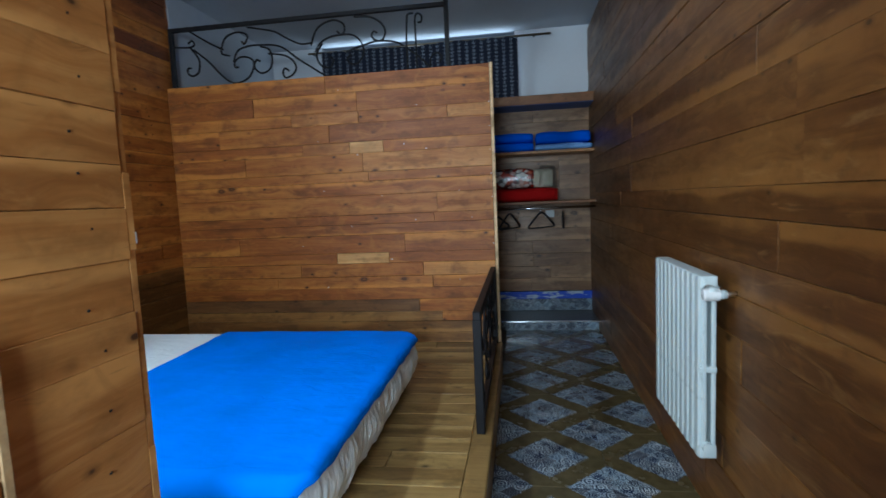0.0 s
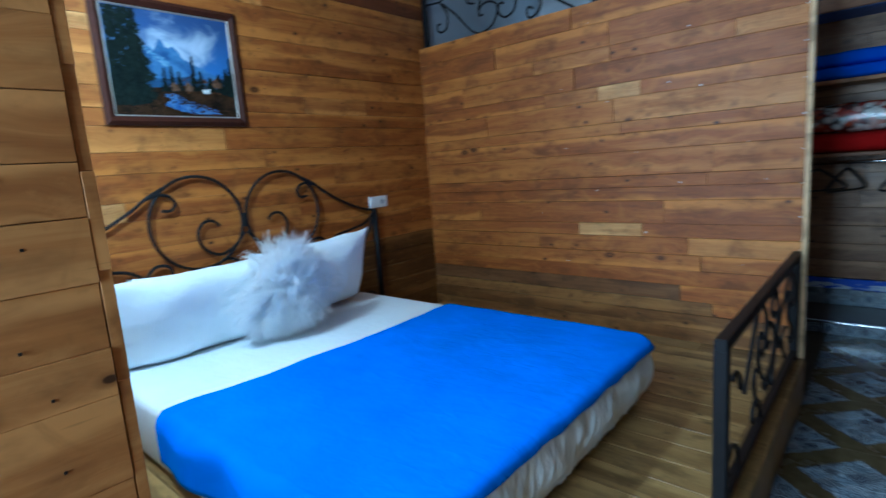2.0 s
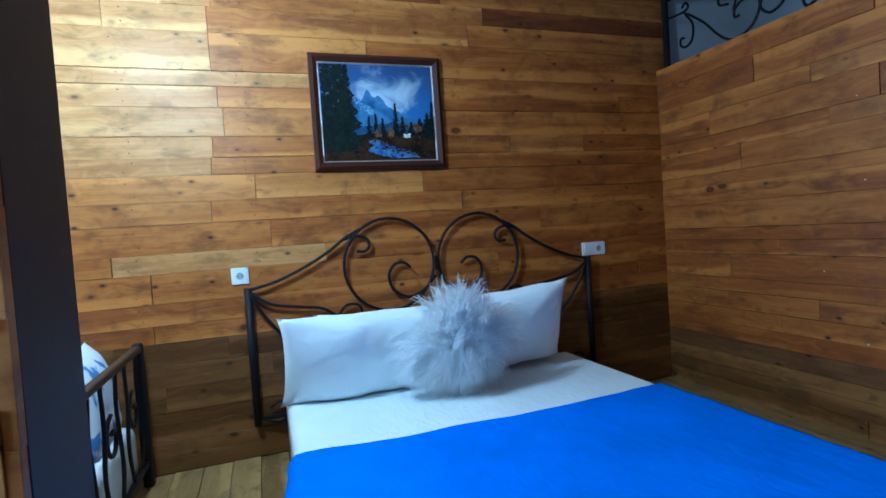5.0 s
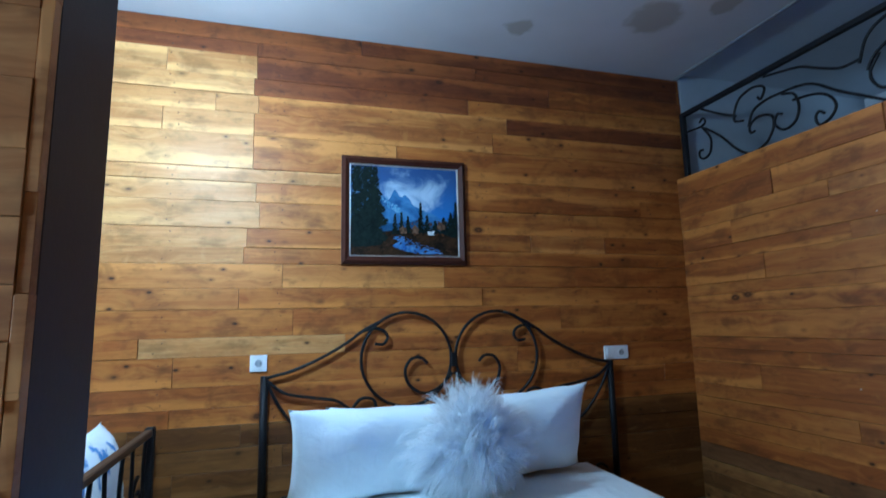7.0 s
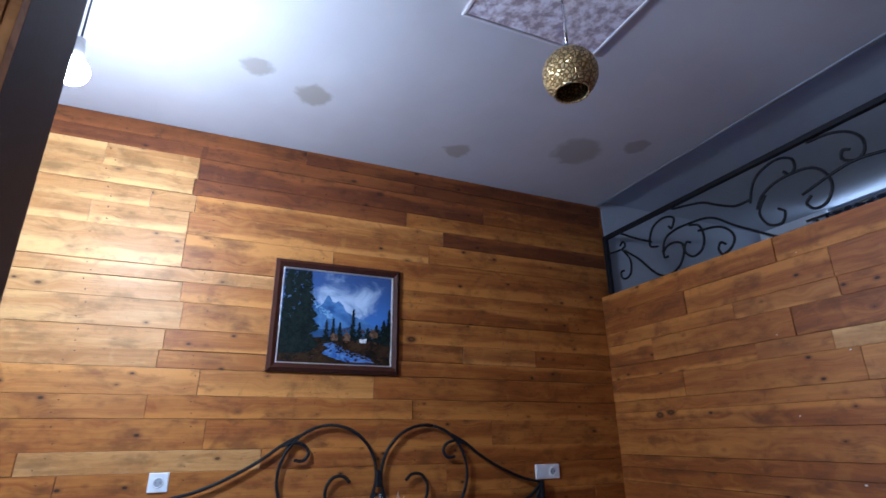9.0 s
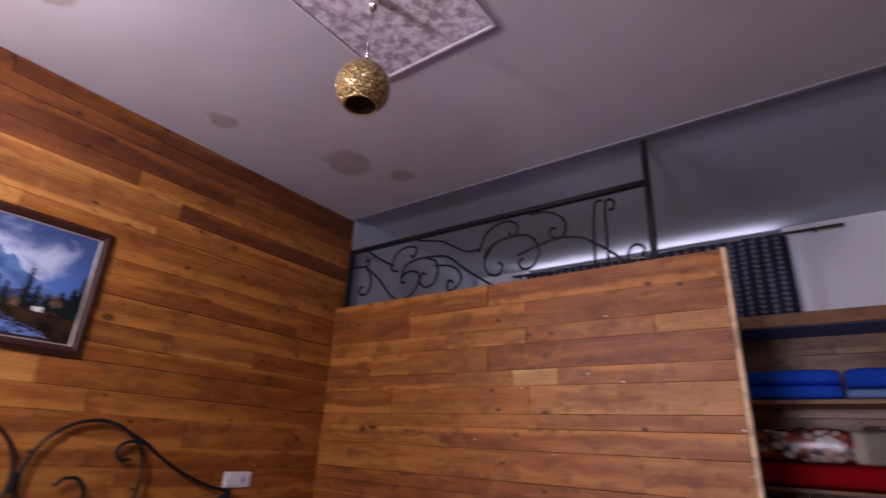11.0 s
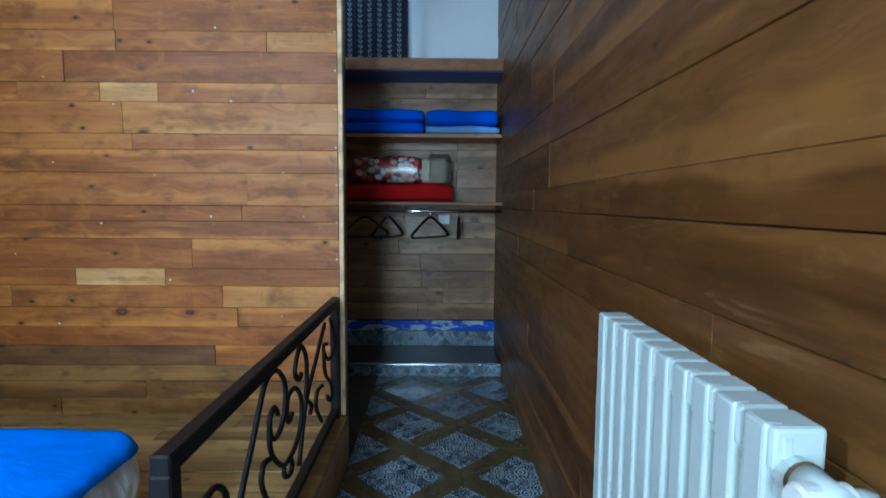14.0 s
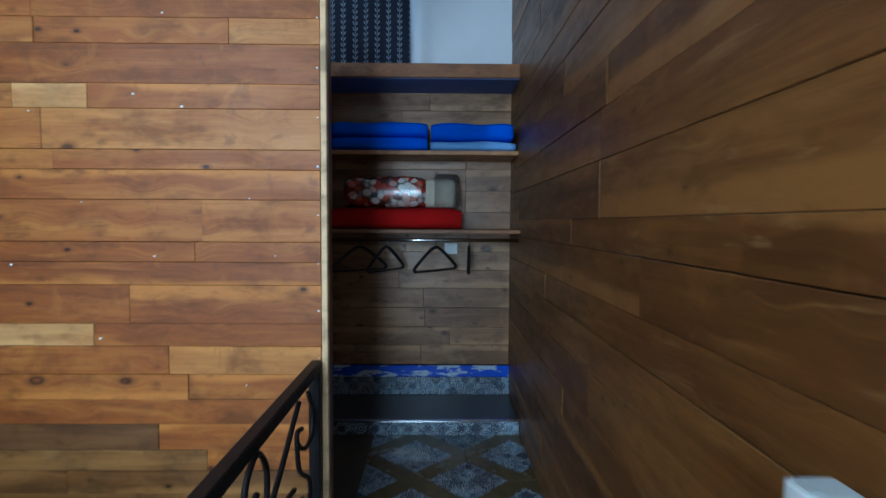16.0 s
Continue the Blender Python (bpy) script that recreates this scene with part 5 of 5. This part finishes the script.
pendant()
panel = thing("ceiling_panel", (-1.04, 2.43, CEIL), label="square mottled rose and grey panel on the ceiling", category="ceiling panel")
part("board", box(-1.33, 2.12, CEIL - 0.012, -0.745, 2.755, CEIL + 0.002, 0.003), MOTTLED, panel)
for a in ((-1.345, 2.105, -1.33, 2.77), (-0.745, 2.105, -0.730, 2.77), (-1.33, 2.105, -0.745, 2.12), (-1.33, 2.755, -0.745, 2.77)):
    part("border", box(a[0], a[1], CEIL - 0.018, a[2], a[3], CEIL + 0.002, 0.003), plain("panel_border", (0.62, 0.58, 0.58), 0.5), panel)


def spot_lamp():
    x, y, z = BULB
    s = thing("hanging_lamp", (x, y, CEIL), label="bright white bare bulb on a cord, switched on", category="lamp")
    part("cord", tube([(x, y, CEIL + 0.002), (x + 0.003, y, CEIL - 0.12), (x, y, z + 0.12)], 0.0035, 8), BLACK_PLASTIC, s, "", True)
    part("rose", tube([(x, y, CEIL + 0.002), (x, y, CEIL - 0.02)], 0.03, 16), PLASTIC, s, "", True)
    part("socket", tube([(x, y, z + 0.125), (x, y, z + 0.085)], 0.017, 14), PLASTIC, s, "", True)
    e = Nodes("lit_glass", 0.4)
    e.b.inputs["Emission Color"].default_value = (0.75, 0.88, 1.0, 1)
    e.b.inputs["Emission Strength"].default_value = 60.0
    part("neck", tube([(x, y, z + 0.10), (x, y, z + 0.07), (x, y, z + 0.045)], 0.024, 16, None, lambda k: 0.8 + 0.25 * k), PLASTIC, s, "white plastic bulb neck", True)
    prof = [(0.05 * math.cos(a), max(0.05, math.sin(a))) for a in (math.pi * k / 14 for k in range(15))]
    part("glass", tube([(x, y, z + a) for a, _ in prof], 0.050, 20, None, lambda k: prof[round(k * 14)][1]), e.m, s, "glowing white glass bulb", True)
    return s


spot_lamp()


# ---- the second bed ----
def bed_two():
    b = thing("bed", (-2.1, -0.2, PLAT), label="single bed with dark iron headboard and white bedding", category="bed")
    Y = 0.718
    brown = plain("dark_brown_bar", (0.055, 0.034, 0.022), 0.4)
    part("top_bar", box(-2.60, Y - 0.016, 0.885, -1.62, Y + 0.016, 0.918, 0.005), brown, b, "dark brown top bar")
    for x in (-2.615, -1.605):
        part("post", box(x - 0.021, Y - 0.021, PLAT, x + 0.021, Y + 0.021, 0.925, 0.006), IRON, b)
    plane = lambda p: (p[0], Y, p[1])
    cs = []
    for x0 in (-2.45, -2.12, -1.78):
        cs += [spiral(x0, 0.66, 0.09, 0.02, 90, -300, 24), smooth_line([(x0 + 0.10, 0.88), (x0 + 0.09, 0.72), (x0 + 0.12, 0.55), (x0 + 0.08, 0.38)]),
               smooth_line([(x0 - 0.10, 0.88), (x0 - 0.08, 0.74), (x0 - 0.11, 0.52), (x0 - 0.07, 0.38)])]
    bars(b, plane, cs, 0.008)
    part("bottom_bar", box(-2.60, Y - 0.012, 0.36, -1.62, Y + 0.012, 0.385, 0.003), IRON, b)
    part("mattress", box(-2.60, -1.22, PLAT + 0.04, -1.62, Y - 0.025, 0.57, 0.05, None, 3), SHEET, b, "mattress in a white sheet", True)
    for y in (-1.15, 0.6):
        part("base_rail", box(-2.58, y, PLAT, -1.64, y + 0.05, PLAT + 0.06, 0.004), DARK_PLANK, b)
    return b


bed_two()
n = Nodes("blue_sprig_cotton", 0.85)
q = n.coord()
sp = n.noise(n.stretch(q, (9.0, 9.0, 5.0)), 1.0, 4.0, 0.6, 0.8)
n.colour(n.mix(n.step(sp, 0.55, 0.62), (0.74, 0.78, 0.82), (0.10, 0.24, 0.55)))
for x, y, z, lean, mat in ((-2.36, 0.565, 0.752, 14, n.m), (-1.89, 0.575, 0.765, 11, n.m), (-2.12, 0.43, 0.70, 40, SHEET)):
    o = link("pillow", pillow_mesh(0.52, 0.42, 0.17, x), mat, True)
    o.matrix_world = pose(x, y, z, lean, 0, 0)
    tagged(o, label="white pillow with blue sprigs on the single bed" if mat is n.m else "white pillow standing on the single bed", category="pillow", group="pillows on the single bed")

# a half-height board panel on the pier
low_panel = thing("side_panel", (-0.76, 0.5, PLAT), label="half-height orange pine panel fixed to the pier", category="panel")
for k, (z0, z1) in enumerate(((0.265, 0.62), (0.62, 0.97), (0.97, 1.165))):
    o = link("plank", plank_mesh(0.30, z1 - z0, random.Random(k)), WALL_WOOD)
    o.matrix_world = pose(-0.744, 0.484, (z0 + z1) / 2, 0, 0, 90)
    o.parent = low_panel
    o.matrix_parent_inverse = Matrix.Translation(low_panel.location).inverted()
part("edge", box(-0.764, 0.635, 0.265, -0.744, 0.652, 1.165, 0.002), TRIM_WOOD, low_panel)

# ---- nail heads and filler specks ----
SPECK = plain("white_filler", (0.75, 0.75, 0.72), 0.7)
rnd = random.Random(8)
specks = bmesh.new()
for k in range(26):
    x = rnd.uniform(-1.7, -0.2) if k > 9 else PART_X - 0.012 - 0.02
    z = rnd.uniform(0.6, 2.2) if k > 9 else 0.5 + 0.17 * k
    s = rnd.uniform(0.0022, 0.0048)
    box(x - s, PART_Y - 0.0045, z - s * 0.8, x + s, PART_Y - 0.0015, z + s * 0.8, 0.001, specks)
part("filler_specks", specks, SPECK, partition)
NAIL = plain("nail_head", (0.035, 0.028, 0.024), 0.5, 0.6)
nails = bmesh.new()
for z0, z1 in zip(W_ROWS, W_ROWS[1:]):
    for y in (0.72, 1.25, 1.84, 2.43, 3.02, 3.6):
        for d in (0.25, 0.75):
            yy, zz = y + rnd.uniform(-0.03, 0.03), z0 + (z1 - z0) * d
            box(WEST - 0.001, yy - 0.0026, zz - 0.0026, WEST + 0.0035, yy + 0.0026, zz + 0.0026, 0, nails)
part("nail_heads", nails, NAIL, wall_west)
nails = bmesh.new()
for z0, z1 in zip(C_ROWS, C_ROWS[1:]):
    for y in (0.15, 0.52, 0.85):
        yy, zz = y + rnd.uniform(-0.02, 0.02), (z0 + z1) / 2 + rnd.uniform(-0.03, 0.03)
        box(-0.766, yy - 0.0022, zz - 0.0022, -0.7625, yy + 0.0022, zz + 0.0022, 0, nails)
part("nail_heads", nails, NAIL, pillar)

# ---- floor tiles ----
S = 0.566
for i in range(-1, 2):
    for j in range(-10, 5):
        cx, cy = 0.105 + S * i, 3.764 + S * j
        x0, x1 = max(-S / 2, -0.163 - cx), min(S / 2, EAST + 0.02 - cx)
        y0, y1 = max(-S / 2, SOUTH - cy), min(S / 2, 5.20 - cy)
        if x1 - x0 < 0.01 or y1 - y0 < 0.01:
            continue
        o = link("tile", box(x0 + 0.001, y0 + 0.001, -0.010, x1 - 0.001, y1 - 0.001, 0.0, 0.0012), TILE)
        o.parent = floor_slab
        o.location = (cx, cy, 0)
for k in range(6):
    x0, x1 = -0.518 + k * 0.21, min(-0.518 + (k + 1) * 0.21, EAST - 0.001)
    for parent, y, z0, z1 in ((step, 5.190, 0.001, 0.082), (foot, BACK - 0.043, 0.098, 0.224)):
        o = link("tile", box(x0 - (x0 + x1) / 2 + 0.001, -0.09, 0.0, (x1 - x0) / 2 - 0.001, 0.09, 0.008, 0.001), STEP_TILE)
        for v in o.data.vertices:
            v.co.y = v.co.y / 0.18 * (z1 - z0)
        o.parent = parent
        o.matrix_basis = pose((x0 + x1) / 2, y + 0.001, (z0 + z1) / 2, 90, 0, 0)
